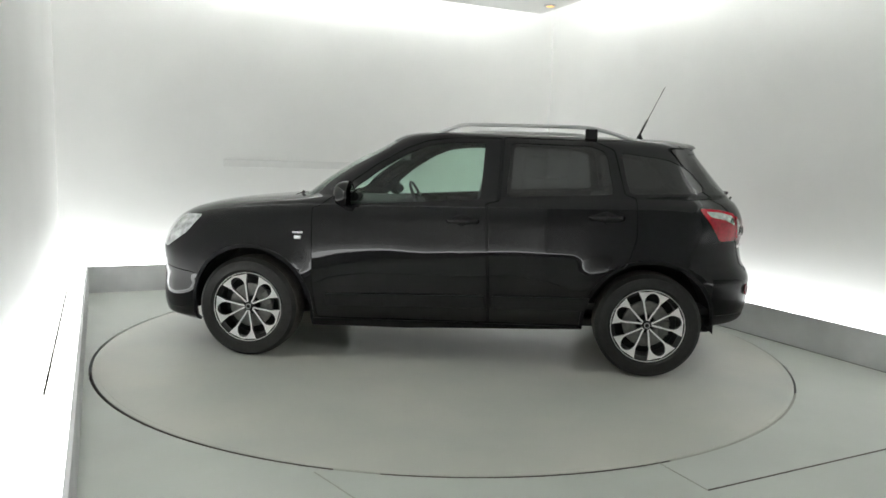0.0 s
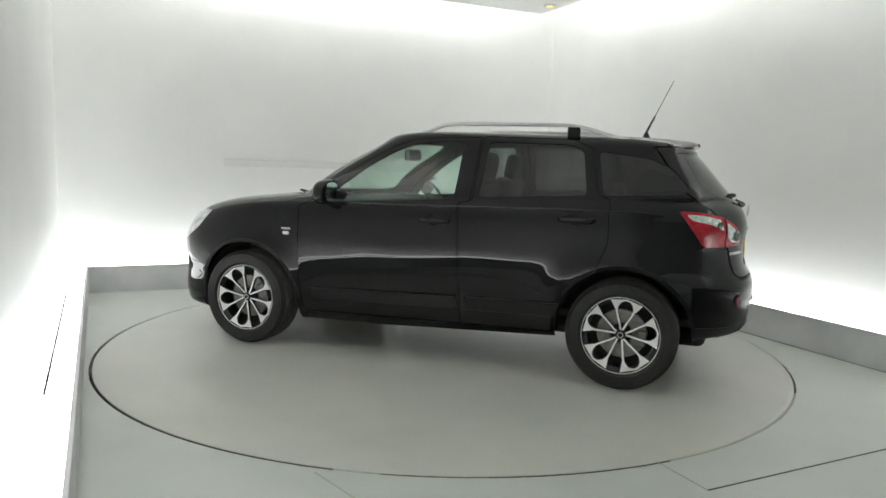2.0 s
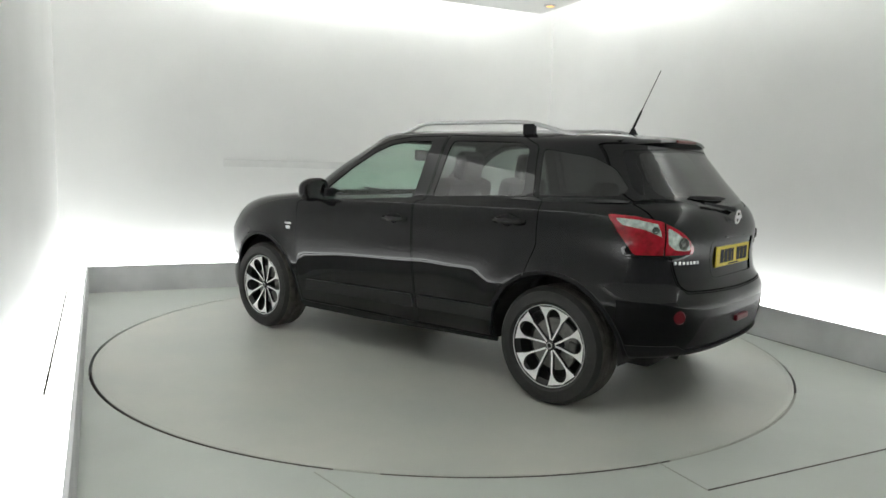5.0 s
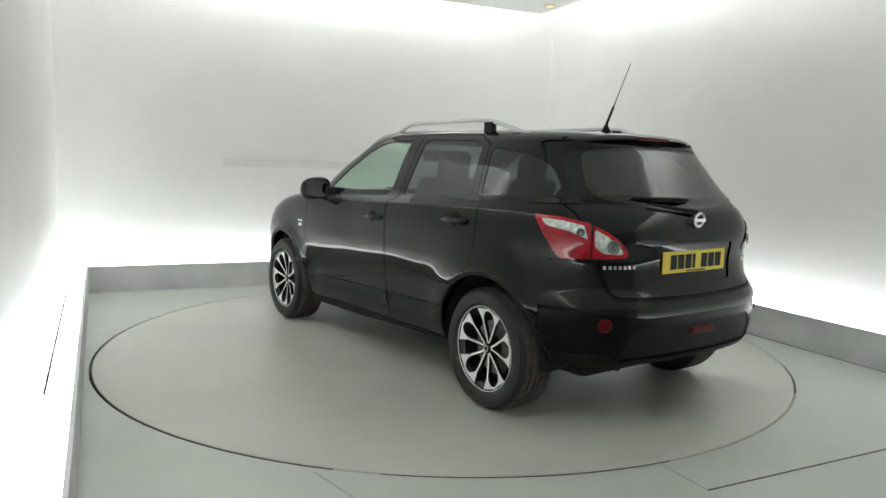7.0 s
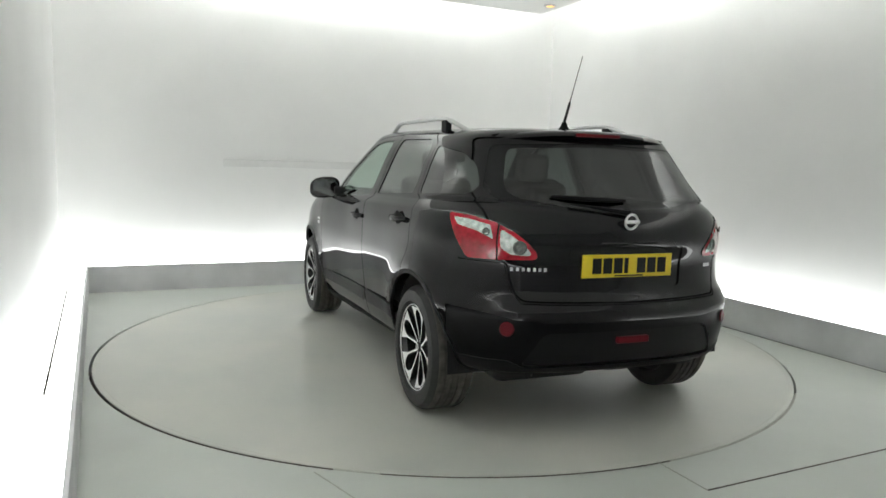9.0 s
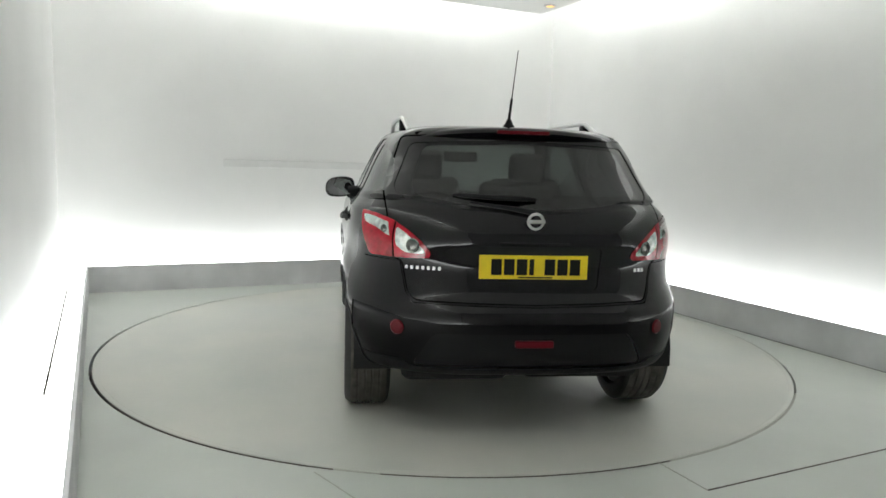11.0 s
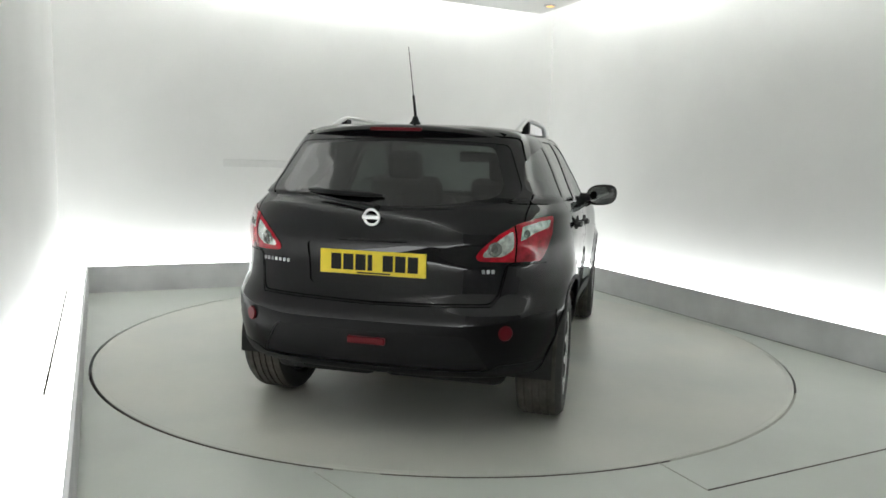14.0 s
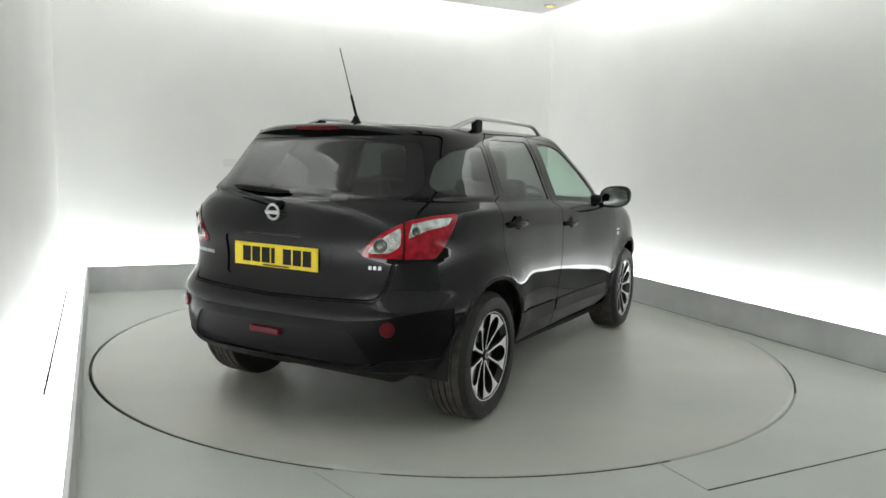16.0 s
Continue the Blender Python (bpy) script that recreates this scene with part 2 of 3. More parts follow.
    # stretches of the round gap that are filled with a pale strip
    for a0, a1 in ((-64, -27), (-11, 25), (-101, -96)):
        bm = bmesh.new()
        rows = []
        for k in range(25):
            a = radians(a0 + (a1 - a0) * k / 24)
            rows.append([bm.verts.new((r * math.cos(a), r * math.sin(a), -0.0025)) for r in (TABLE_R + 0.0008, TABLE_R + 0.020)])
        for A, B in zip(rows, rows[1:]):
            bm.faces.new((A[0], A[1], B[1], B[0]))
        tagged(part("floor_joint", bm, "pale_joint"), "pale strip filling the gap round the turntable", kind="structure")


def build_turntable():
    table = tagged(new("turntable"), "round grey-green painted vehicle turntable flush with the floor", "turntable")
    edge = TABLE_R - 0.030
    bm = lathe([(0.0, 0.0), (1.2, 0.0), (edge - 0.001, 0.0), (edge, -0.001), (edge, -0.05)], 160)
    bmesh.ops.transform(bm, matrix=pose(0, 0, 0, 90), verts=bm.verts)
    part("deck", bm, "table", table, smooth=True)
    bm = lathe([(edge, -0.05), (edge, -0.001), (edge + 0.001, 0.0), (TABLE_R - 0.003, 0.0), (TABLE_R, -0.003), (TABLE_R, -0.06)], 160)
    bmesh.ops.transform(bm, matrix=pose(0, 0, 0, 90), verts=bm.verts)
    part("edge_ring", bm, "table", table, "painted steel edge of the turntable", smooth=True)
    # added dark band: puts the gap's shade on the turntable's upright edge
    bm = lathe([(TABLE_R + 0.0002, -0.004), (TABLE_R + 0.0022, -0.005), (TABLE_R + 0.0022, -0.058)], 160)
    bmesh.ops.transform(bm, matrix=pose(0, 0, 0, 90), verts=bm.verts)
    part("edge_gap_shade", bm, "joint", table, "dark band on the turntable edge standing in for shade in the gap", smooth=True)
    return table


# ---------------------------------------------------------------- the car's skin
def pchip(ys):
    """Smooth monotone curve through values at 0, 1, 2, ..."""
    d = [b - a for a, b in zip(ys, ys[1:])]
    m = [d[0]] + [0 if a * b <= 0 else 2 * a * b / (a + b) for a, b in zip(d, d[1:])] + [d[-1]]

    def f(v):
        i = min(int(v), len(ys) - 2)
        t = v - i
        return ((2 * t ** 3 - 3 * t ** 2 + 1) * ys[i] + (t ** 3 - 2 * t ** 2 + t) * m[i]
                + (-2 * t ** 3 + 3 * t ** 2) * ys[i + 1] + (t ** 3 - t ** 2) * m[i + 1])
    return f


# levels from the underside to the roof: height at the door, at the nose and at the tail, reach to nose and tail, half width
Z_SIDE = pchip([0.225, 0.285, 0.36, 0.50, 0.62, 0.70, 0.78, 0.88, 0.97, 1.03, 1.065, 1.085, 1.105, 1.20, 1.32, 1.44, 1.528, 1.556, 1.566, 1.570])
Z_NOSE = pchip([0.20, 0.24, 0.36, 0.50, 0.60, 0.66, 0.72, 0.79, 0.87, 0.96, 1.035, 1.07, 1.10, 1.20, 1.33, 1.45, 1.525, 1.553, 1.565, 1.570])
Z_TAIL = pchip([0.325, 0.36, 0.43, 0.53, 0.63, 0.685, 0.75, 0.86, 0.98, 1.06, 1.12, 1.15, 1.175, 1.26, 1.36, 1.44, 1.49, 1.525, 1.545, 1.556])
X_NOSE = pchip([2.06, 2.15, 2.17, 2.165, 2.165, 2.165, 2.16, 2.13, 2.085, 1.97, 1.69, 1.39, 1.115, 0.965, 0.765, 0.545, 0.375, 0.21, -0.02, -0.4])
X_TAIL = pchip([1.94, 2.03, 2.062, 2.072, 2.066, 2.046, 2.014, 1.998, 2.01, 1.99, 1.955, 1.925, 1.905, 1.83, 1.745, 1.675, 1.64, 1.57, 1.35, 1.0])
WIDTH = pchip([0.78, 0.825, 0.850, 0.869, 0.8825, 0.888, 0.890, 0.887, 0.884, 0.873, 0.857, 0.841, 0.822, 0.779, 0.731, 0.679, 0.621, 0.545, 0.40, 0.2])
# plan outline |x|^n + |y|^m = 1: n keeps the sides straight, m rounds the tail and nose
N_TAIL = pchip([8.0, 9.0, 9.0, 9.0, 9.0, 8.0, 7.0, 7.0, 7.0, 7.0, 6.8, 6.5, 6.3, 6.1, 6.1, 6.4, 6.8, 6.0, 4.0, 3.0])
M_TAIL = pchip([3.0, 3.0, 3.0, 3.0, 3.0, 3.0, 3.0, 3.0, 3.0, 3.0, 3.0, 3.0, 3.0, 3.0, 3.2, 3.6, 4.0, 4.0, 3.5, 3.0])
N_NOSE = pchip([9.5, 9.5, 9.0, 8.0, 8.0, 8.0, 8.0, 8.0, 7.5, 7.0, 7.0, 7.0, 8.5, 9.5, 10.0, 10.0, 9.0, 6.0, 3.0, 3.0])
M_NOSE = pchip([3.0, 3.0, 3.0, 3.0, 3.0, 3.0, 3.0, 3.0, 3.0, 2.8, 2.6, 2.5, 2.5, 2.5, 2.5, 2.6, 3.0, 3.0, 3.0, 3.0])
LEVELS = 19
HUB_X, HUB_Z, ARCH = 1.315, 0.338, 0.408


def smooth01(t):
    t = min(1, max(0, t))
    return t * t * (3 - 2 * t)


def ring(v, count=72):
    """Half of the outline at level v, from tail centre to nose centre."""
    W, xn, xt = WIDTH(v), X_NOSE(v), -X_TAIL(v)
    mid = -0.1 if v < 12 else -0.35
    pts = []
    for k in range(241):
        a = math.pi * k / 240
        if a <= math.pi / 2:
            n, m = N_TAIL(v), M_TAIL(v)
            x = mid + (xt - mid) * abs(math.cos(a)) ** (2 / n)
        else:
            n, m = N_NOSE(v), M_NOSE(v)
            x = mid + (xn - mid) * abs(math.cos(a)) ** (2 / n)
        pts.append((x, W * abs(math.sin(a)) ** (2 / m)))
    pts[0], pts[240] = (xt, 0), (xn, 0)
    acc = [0]
    for p, q in zip(pts, pts[1:]):
        acc.append(acc[-1] + math.hypot(q[0] - p[0], q[1] - p[1]))
    out, i = [], 0
    for k in range(count + 1):
        s = acc[-1] * k / count
        while i < 239 and acc[i + 1] < s:
            i += 1
        f = (s - acc[i]) / max(1e-9, acc[i + 1] - acc[i])
        x = pts[i][0] + (pts[i + 1][0] - pts[i][0]) * f
        y = pts[i][1] + (pts[i + 1][1] - pts[i][1]) * f
        zs, zn, zt = Z_SIDE(v), Z_NOSE(v), Z_TAIL(v)
        z = zs + (zn - zs) * smooth01((x - 0.5) / (xn - 0.5)) if x > 0.5 and xn > 0.6 else zs + (zt - zs) * min(1, max(0, (0.3 - x) / (0.3 - xt)))
        if y > 0.45:
            side = smooth01((y - 0.45) / 0.25)
            r = min(math.hypot(x - q * HUB_X, z - HUB_Z) for q in (-1, 1))
            y += side * (0.025 if x < 0 else 0.020) * math.exp(-((r - 0.425) / (0.095 if x < 0 and r > 0.425 else 0.05)) ** 2) * smooth01((z - 0.26) / 0.28)
            y += side * 0.006 * math.exp(-((z - 1.065 + 0.02 * x) / 0.022) ** 2) * smooth01((1.0 - x) / 0.4) * smooth01((x + 1.75) / 0.3)
            y += side * 0.0022 * noise.noise(Vector((x * 3.1, 7.0, z * 4.3)))
            y += side * 0.034 * smooth01((x - 0.1) / 0.9) * smooth01((1.52 - z) / 0.3)
        out.append((x, y, z))
    return out


def tail_at(y, z):
    """Where the tail's surface lies at (y, z): x and the turn of its normal away from straight back, in degrees."""
    lo, hi = 0.0, 16.0
    for _ in range(40):
        v = (lo + hi) / 2
        lo, hi = (v, hi) if Z_TAIL(v) < z else (lo, v)

    def x(q):
        return -0.1 - (X_TAIL(v) - 0.1) * max(0, 1 - (abs(q) / WIDTH(v)) ** M_TAIL(v)) ** (1 / N_TAIL(v))
    return x(y), math.degrees(math.atan((x(y + 0.01) - x(y - 0.01)) / 0.02))


def skin():
    bm = bmesh.new()
    steps = 4
    rows = []
    for i in range(LEVELS * steps + 1):
        half = ring(min(i / steps, LEVELS - 1e-6))
        left = [bm.verts.new(p) for p in half]
        right = [left[0]] + [bm.verts.new((p[0], -p[1], p[2])) for p in half[1:-1]] + [left[-1]]
        rows.append((left, right))
    for (la, ra), (lb, rb) in zip(rows, rows[1:]):
        for k in range(len(la) - 1):
            bm.faces.new((la[k + 1], la[k], lb[k], lb[k + 1]))
            bm.faces.new((ra[k], ra[k + 1], rb[k + 1], rb[k]))
    la, ra = rows[-1]
    for k in range(len(la) - 1):
        if k == 0:
            bm.faces.new((la[1], la[0], ra[1]))
        elif k == len(la) - 2:
            bm.faces.new((la[k + 1], la[k], ra[k]))
        else:
            bm.faces.new((la[k + 1], la[k], ra[k], ra[k + 1]))
    bm.normal_update()
    return bm


def inside(p, poly):
    c = False
    for (x0, y0), (x1, y1) in zip(poly, poly[1:] + poly[:1]):
        if (y0 > p[1]) != (y1 > p[1]) and p[0] < (x1 - x0) * (p[1] - y0) / (y1 - y0) + x0:
            c = not c
    return c


def grown(poly, w):
    """The polygon moved outwards by w."""
    area = sum(a[0] * b[1] - b[0] * a[1] for a, b in zip(poly, poly[1:] + poly[:1]))
    s = 1 if area > 0 else -1
    out = []
    for a, b, c in zip(poly[-1:] + poly[:-1], poly, poly[1:] + poly[:1]):
        d1 = Vector((b[0] - a[0], b[1] - a[1])).normalized()
        d2 = Vector((c[0] - b[0], c[1] - b[1])).normalized()
        n1, n2 = Vector((d1.y, -d1.x)) * s, Vector((d2.y, -d2.x)) * s
        m = (n1 + n2)
        m = m / max(0.35, m.dot(n1))
        out.append((b[0] + m.x * w, b[1] + m.y * w))
    return out


def rounded(poly, r, seg=4):
    """The polygon with its corners rounded by about r."""
    out = []
    for a, b, c in zip(poly[-1:] + poly[:-1], poly, poly[1:] + poly[:1]):
        a, b, c = Vector(a), Vector(b), Vector(c)
        ra = min(r, (a - b).length * 0.45)
        rc = min(r, (c - b).length * 0.45)
        p, q = b + (a - b).normalized() * ra, b + (c - b).normalized() * rc
        for k in range(seg + 1):
            t = k / seg
            out.append(tuple((1 - t) ** 2 * p + 2 * t * (1 - t) * b + t * t * q))
    return out


SIDE_L = (Vector((1, 0, 0)), Vector((0, 0, 1)), lambda n, c: n.y > 0.12 and c.y > 0.2)
SIDE_R = (Vector((1, 0, 0)), Vector((0, 0, 1)), lambda n, c: n.y < -0.12 and c.y < -0.2)
REAR = (Vector((0, 1, 0)), Vector((0, 0, 1)), lambda n, c: n.x < -0.12 and c.x < -1.2)
TAIL_END = (Vector((0, 1, 0)), Vector((0, 0, 1)), lambda n, c: n.x < -0.05 and c.x < -1.70)
FRONT = (Vector((0, 1, 0)), Vector((0, 0, 1)), lambda n, c: n.x > 0.12 and c.x > -0.2)
DIAG_L = (Vector((-1, -1, 0)), Vector((0, 0, 1)), lambda n, c: c.x < -1.4 and c.y > 0.3)
DIAG_R = (Vector((-1, 1, 0)), Vector((0, 0, 1)), lambda n, c: c.x < -1.4 and c.y < -0.3)
TOPVIEW = (Vector((1, 0, 0)), Vector((0, 1, 0)), lambda n, c: n.z > 0.3 and c.x > 0.9)


def stamp(bm, layer, view, poly, code, only=None):
    """Cuts the outline poly, as seen in view, into the skin and gives the faces inside it the number code."""
    e1, e2, test = view
    s1, s2 = e1.length_squared, e2.length_squared
    nrm = e1.cross(e2)
    flat = lambda c: (c.dot(e1), c.dot(e2))
    lo0 = (min(p[0] for p in poly) - 0.01, min(p[1] for p in poly) - 0.01)
    hi0 = (max(p[0] for p in poly) + 0.01, max(p[1] for p in poly) + 0.01)

    def near(f, lo, hi):
        cs = [flat(v.co) for v in f.verts]
        return not (min(c[0] for c in cs) > hi[0] or max(c[0] for c in cs) < lo[0] or min(c[1] for c in cs) > hi[1] or max(c[1] for c in cs) < lo[1])

    pool = {f for f in bm.faces if test(f.normal, f.calc_center_median()) and near(f, lo0, hi0)}
    for a, b in zip(poly, poly[1:] + poly[:1]):
        if math.hypot(a[0] - b[0], a[1] - b[1]) < 1e-5:
            continue
        lo = (min(a[0], b[0]) - 0.004, min(a[1], b[1]) - 0.004)
        hi = (max(a[0], b[0]) + 0.004, max(a[1], b[1]) + 0.004)
        pool = {f for f in pool if f.is_valid}
        fs = [f for f in pool if near(f, lo, hi)]
        if not fs:
            continue
        fs.sort(key=lambda f: f.calc_center_median().to_tuple(5))
        pa = e1 * (a[0] / s1) + e2 * (a[1] / s2)
        pb = e1 * (b[0] / s1) + e2 * (b[1] / s2)
        es = {e for f in fs for e in f.edges}
        vs = {v for f in fs for v in f.verts}
        r = bmesh.ops.bisect_plane(bm, geom=list(vs) + list(es) + fs, dist=1e-5, plane_co=pa, plane_no=(pb - pa).cross(nrm).normalized())
        pool |= {f for f in r["geom"] if isinstance(f, bmesh.types.BMFace)}
        pool |= {f for e in r["geom_cut"] if isinstance(e, bmesh.types.BMEdge) for f in e.link_faces}
    bm.normal_update()
    for f in bm.faces:
        c = f.calc_center_median()
        if (only is None or f[layer] in only) and test(f.normal, c) and inside(flat(c), poly):
            f[layer] = code


def split(bm, layer, code, shift=0.0):
    """A new bmesh of the faces with that number, moved along their normals by shift, with short returns along open edges; and the normals."""
    out = bmesh.new()
    made, normals, faces = {}, [], []
    for f in bm.faces:
        if f[layer] != code:
            continue
        loop = []
        for v in f.verts:
            if v not in made:
                made[v] = out.verts.new(v.co + v.normal * shift)
                normals.append(v.normal.copy())
            loop.append(made[v])
        faces.append(out.faces.new(loop))
    return out, normals


def panel(name, bm, layer, code, mat, parent, label="", shift=0.0, edge=0.012):
    src, normals = split(bm, layer, code, shift)
    src.verts.index_update()
    if edge:
        rim = [e for e in src.edges if len(e.link_faces) == 1]
        for e in rim:
            a, b = e.verts
            na, nb = normals[a.index], normals[b.index]
            q = [src.verts.new(p) for p in (a.co, b.co, b.co - nb * edge, a.co - na * edge)]
            d = (b.co - a.co).cross(na)
            d = d.normalized() if d.length > 1e-9 else na
            normals += [d, d, d, d]
            src.faces.new(q)
    me = bpy.data.meshes.new(name)
    src.to_mesh(me)
    src.free()
    me.materials.append(M[mat])
    me.polygons.foreach_set("use_smooth", [True] * len(me.polygons))
    me.normals_split_custom_set_from_vertices(normals)
    ob = new(name, me)
    ob.parent = parent
    if label:
        tagged(ob, label)
    return ob


def arc(cx, cz, r, a0, a1, n):
    return [(cx + r * math.cos(radians(a0 + (a1 - a0) * k / n)), cz + r * math.sin(radians(a0 + (a1 - a0) * k / n))) for k in range(n + 1)]


def flip(poly):
    return [(-a, b) for a, b in poly]


F_WIN = rounded([(0.745, 1.045), (-0.212, 1.112), (-0.228, 1.482), (-0.02, 1.480), (0.14, 1.458), (0.28, 1.402), (0.45, 1.297), (0.62, 1.165)], 0.03)
R_WIN = rounded([(-0.378, 1.130), (-1.065, 1.168), (-1.015, 1.440), (-0.92, 1.478), (-0.40, 1.485)], 0.035)
Q_WIN = rounded([(-1.165, 1.172), (-1.62, 1.190), (-1.655, 1.225), (-1.55, 1.340), (-1.42, 1.400), (-1.11, 1.440)], 0.035)
F_DOOR = rounded([(0.885, 1.03), (0.885, 0.52), (0.86, 0.285), (-0.285, 0.30), (-0.275, 0.6), (-0.25, 1.09), (-0.325, 1.10), (-0.335, 1.515), (-0.02, 1.510), (0.16, 1.487), (0.31, 1.428), (0.49, 1.320), (0.66, 1.192), (0.84, 1.035)], 0.02, 3)
R_DOOR = rounded([(-0.295, 0.30), (-0.93, 0.31), (-0.99, 0.55), (-1.16, 0.735), (-1.215, 0.90), (-1.205, 1.15), (-1.135, 1.17), (-1.07, 1.455), (-0.93, 1.512), (-0.35, 1.522), (-0.34, 1.105), (-0.262, 1.09), (-0.287, 0.6)], 0.02, 3)
MOULD_F = rounded([(0.80, 0.375), (0.80, 0.455), (-0.262, 0.485), (-0.268, 0.40)], 0.02, 3)
MOULD_R = rounded([(-0.315, 0.402), (-0.310, 0.487), (-0.955, 0.505), (-0.935, 0.42)], 0.02, 3)
T_LAMP = rounded([(0.80, 1.098), (1.0, 1.090), (1.19, 1.066), (1.34, 1.016), (1.41, 0.978), (1.460, 0.938), (1.470, 0.910), (1.45, 0.894), (1.2, 0.890), (0.985, 0.890), (0.875, 1.0)], 0.03, 3)
T_CLEAR_OUT = rounded([(0.858, 1.079), (1.0, 1.073), (1.199, 1.046), (1.199, 0.984), (1.06, 1.022), (0.895, 1.045)], 0.014, 3)
T_CLEAR_IN = rounded([(1.230, 1.036), (1.320, 1.002), (1.392, 0.962), (1.432, 0.930), (1.425, 0.914), (1.30, 0.918), (1.235, 0.950)], 0.022, 4)
HEAD_LAMP = rounded([(1.68, 0.945), (1.79, 0.82), (1.97, 0.71), (2.10, 0.74), (2.02, 0.87), (1.85, 0.94)], 0.02, 3)
GLASS_R = rounded([(-0.56, 1.44), (0, 1.462), (0.56, 1.44), (0.655, 1.215), (0.615, 1.165), (0.33, 1.122), (0, 1.108), (-0.33, 1.122), (-0.615, 1.165), (-0.655, 1.215)], 0.03, 3)
GATE = rounded([(-0.60, 1.475), (0, 1.492), (0.60, 1.475), (0.70, 1.20), (0.685, 1.10), (0.672, 0.895), (0.615, 0.88), (0.588, 0.735), (0.56, 0.70), (0, 0.688),
                (-0.56, 0.70), (-0.588, 0.735), (-0.615, 0.88), (-0.672, 0.895), (-0.685, 1.10), (-0.70, 1.20)], 0.025, 3)
FRIT_IN = rounded([(-0.50, 1.425), (0, 1.445), (0.50, 1.425), (0.575, 1.225), (0.535, 1.182), (0.30, 1.145), (0, 1.132), (-0.30, 1.145), (-0.535, 1.182), (-0.575, 1.225)], 0.04, 3)
SCREEN = rounded([(-0.750, 1.090), (0.750, 1.090), (0.585, 1.490), (-0.585, 1.490)], 0.05, 3)
BONNET = rounded([(0.98, -0.69), (0.98, 0.69), (1.5, 0.69), (1.85, 0.55), (1.98, 0.0), (1.85, -0.55), (1.5, -0.69)], 0.06, 3)
RECESS = rounded([(-0.315, 0.755), (0.315, 0.755), (0.335, 0.955), (-0.335, 0.955)], 0.03, 3)
REAR_BUMPER = [(-0.95, 0.10), (0.95, 0.10), (0.95, 0.883), (0.625, 0.876), (0.598, 0.735), (0.567, 0.690), (0, 0.678), (-0.567, 0.690), (-0.598, 0.735), (-0.625, 0.876), (-0.95, 0.883)]
LOWER_BAND = rounded([(-0.57, 0.388), (0.57, 0.388), (0.475, 0.555), (-0.475, 0.555)], 0.04, 3)
LOWER_BUMPER = [(-1.0, 0.10), (1.0, 0.10), (1.0, 0.662), (0.74, 0.648), (0.60, 0.618), (0.45, 0.602), (-0.45, 0.602), (-0.60, 0.618), (-0.74, 0.648), (-1.0, 0.662)]
SKIRT = [(-1.0, 0.10), (1.0, 0.10), (1.0, 0.41), (0.62, 0.415), (0.56, 0.385), (-0.56, 0.385), (-0.62, 0.415), (-1.0, 0.41)]


FRONT_BUMPER = [(-1.0, 0.10), (1.0, 0.10), (1.0, 0.52), (0.80, 0.56), (0.60, 0.60), (-0.60, 0.60), (-0.80, 0.56), (-1.0, 0.52)]
SILL = [(0.92, 0.10), (0.92, 0.275), (0.86, 0.278), (-0.285, 0.292), (-0.925, 0.302), (-0.94, 0.10)]


def build_car():
    car = tagged(new("car"), "gloss black five-door crossover car with roof rails on the turntable", "car")
    bm = skin()
    L = bm.faces.layers.int.new("part")
    # wheel arches
    arches = []
    for view in (SIDE_L, SIDE_R):
        for s in (1, -1):
            hole = [(s * HUB_X + ARCH, 0.0)] + arc(s * HUB_X, HUB_Z, ARCH, 0, 180, 28) + [(s * HUB_X - ARCH, 0.0)]
            lip = [(s * HUB_X + ARCH + 0.022, 0.0)] + arc(s * HUB_X, HUB_Z, ARCH + 0.022, 0, 180, 28) + [(s * HUB_X - ARCH - 0.022, 0.0)]
            stamp(bm, L, view, hole, 99)
            arches.append((view, lip))
    codes = {}
    g = 0.0022

    def cut(view, poly, code, gap=True, only=None, wide=g):
        if gap:
            stamp(bm, L, view, grown(poly, wide), 50, only)
            stamp(bm, L, view, grown(poly, -wide), code, (50,))
        else:
            stamp(bm, L, view, poly, code, only)

    cut(TAIL_END, REAR_BUMPER, 20, True, (0,))
    cut(REAR, GATE, 21, True, (0,), 0.004)
    cut(REAR, GLASS_R, 22, False, (21, 0, 50))
    cut(REAR, FRIT_IN, 29, False, (22,))
    cut(REAR, RECESS, 23, False, (21,))
    cut(TAIL_END, LOWER_BUMPER, 30, False, (20,))
    cut(REAR, LOWER_BAND, 24, False, (30,))
    stamp(bm, L, REAR, SKIRT, 27, (20, 30))
    cut(FRONT, FRONT_BUMPER, 28, True, (0,))
    cut(FRONT, SCREEN, 25, False, (0,))
    cut(TOPVIEW, BONNET, 26, True, (0,))
    for side, view, diag in ((0, SIDE_L, DIAG_L), (1, SIDE_R, DIAG_R)):
        k = 100 + 20 * side
        cut(view, SILL, k + 12, False, (0, 28))
        cut(view, F_DOOR, k, True, (0,))
        cut(view, R_DOOR, k + 1, True, (0,))
        cut(view, F_WIN, k + 2, False)
        cut(view, R_WIN, k + 3, False)
        cut(view, Q_WIN, k + 4, False, (0, 50, 21))
        cut(view, MOULD_F, k + 5, False, (k,))
        cut(view, MOULD_R, k + 6, False, (k + 1,))
        cut(view, HEAD_LAMP, k + 7, False, (0, 26, 50))
        stamp(bm, L, diag, T_LAMP, k + 8, (0, 50))
        stamp(bm, L, diag, T_LAMP, k + 9, (21,))
        stamp(bm, L, diag, [(1.206, 0.86), (1.218, 0.86), (1.218, 1.12), (1.206, 1.12)], 50, (k + 8, k + 9))
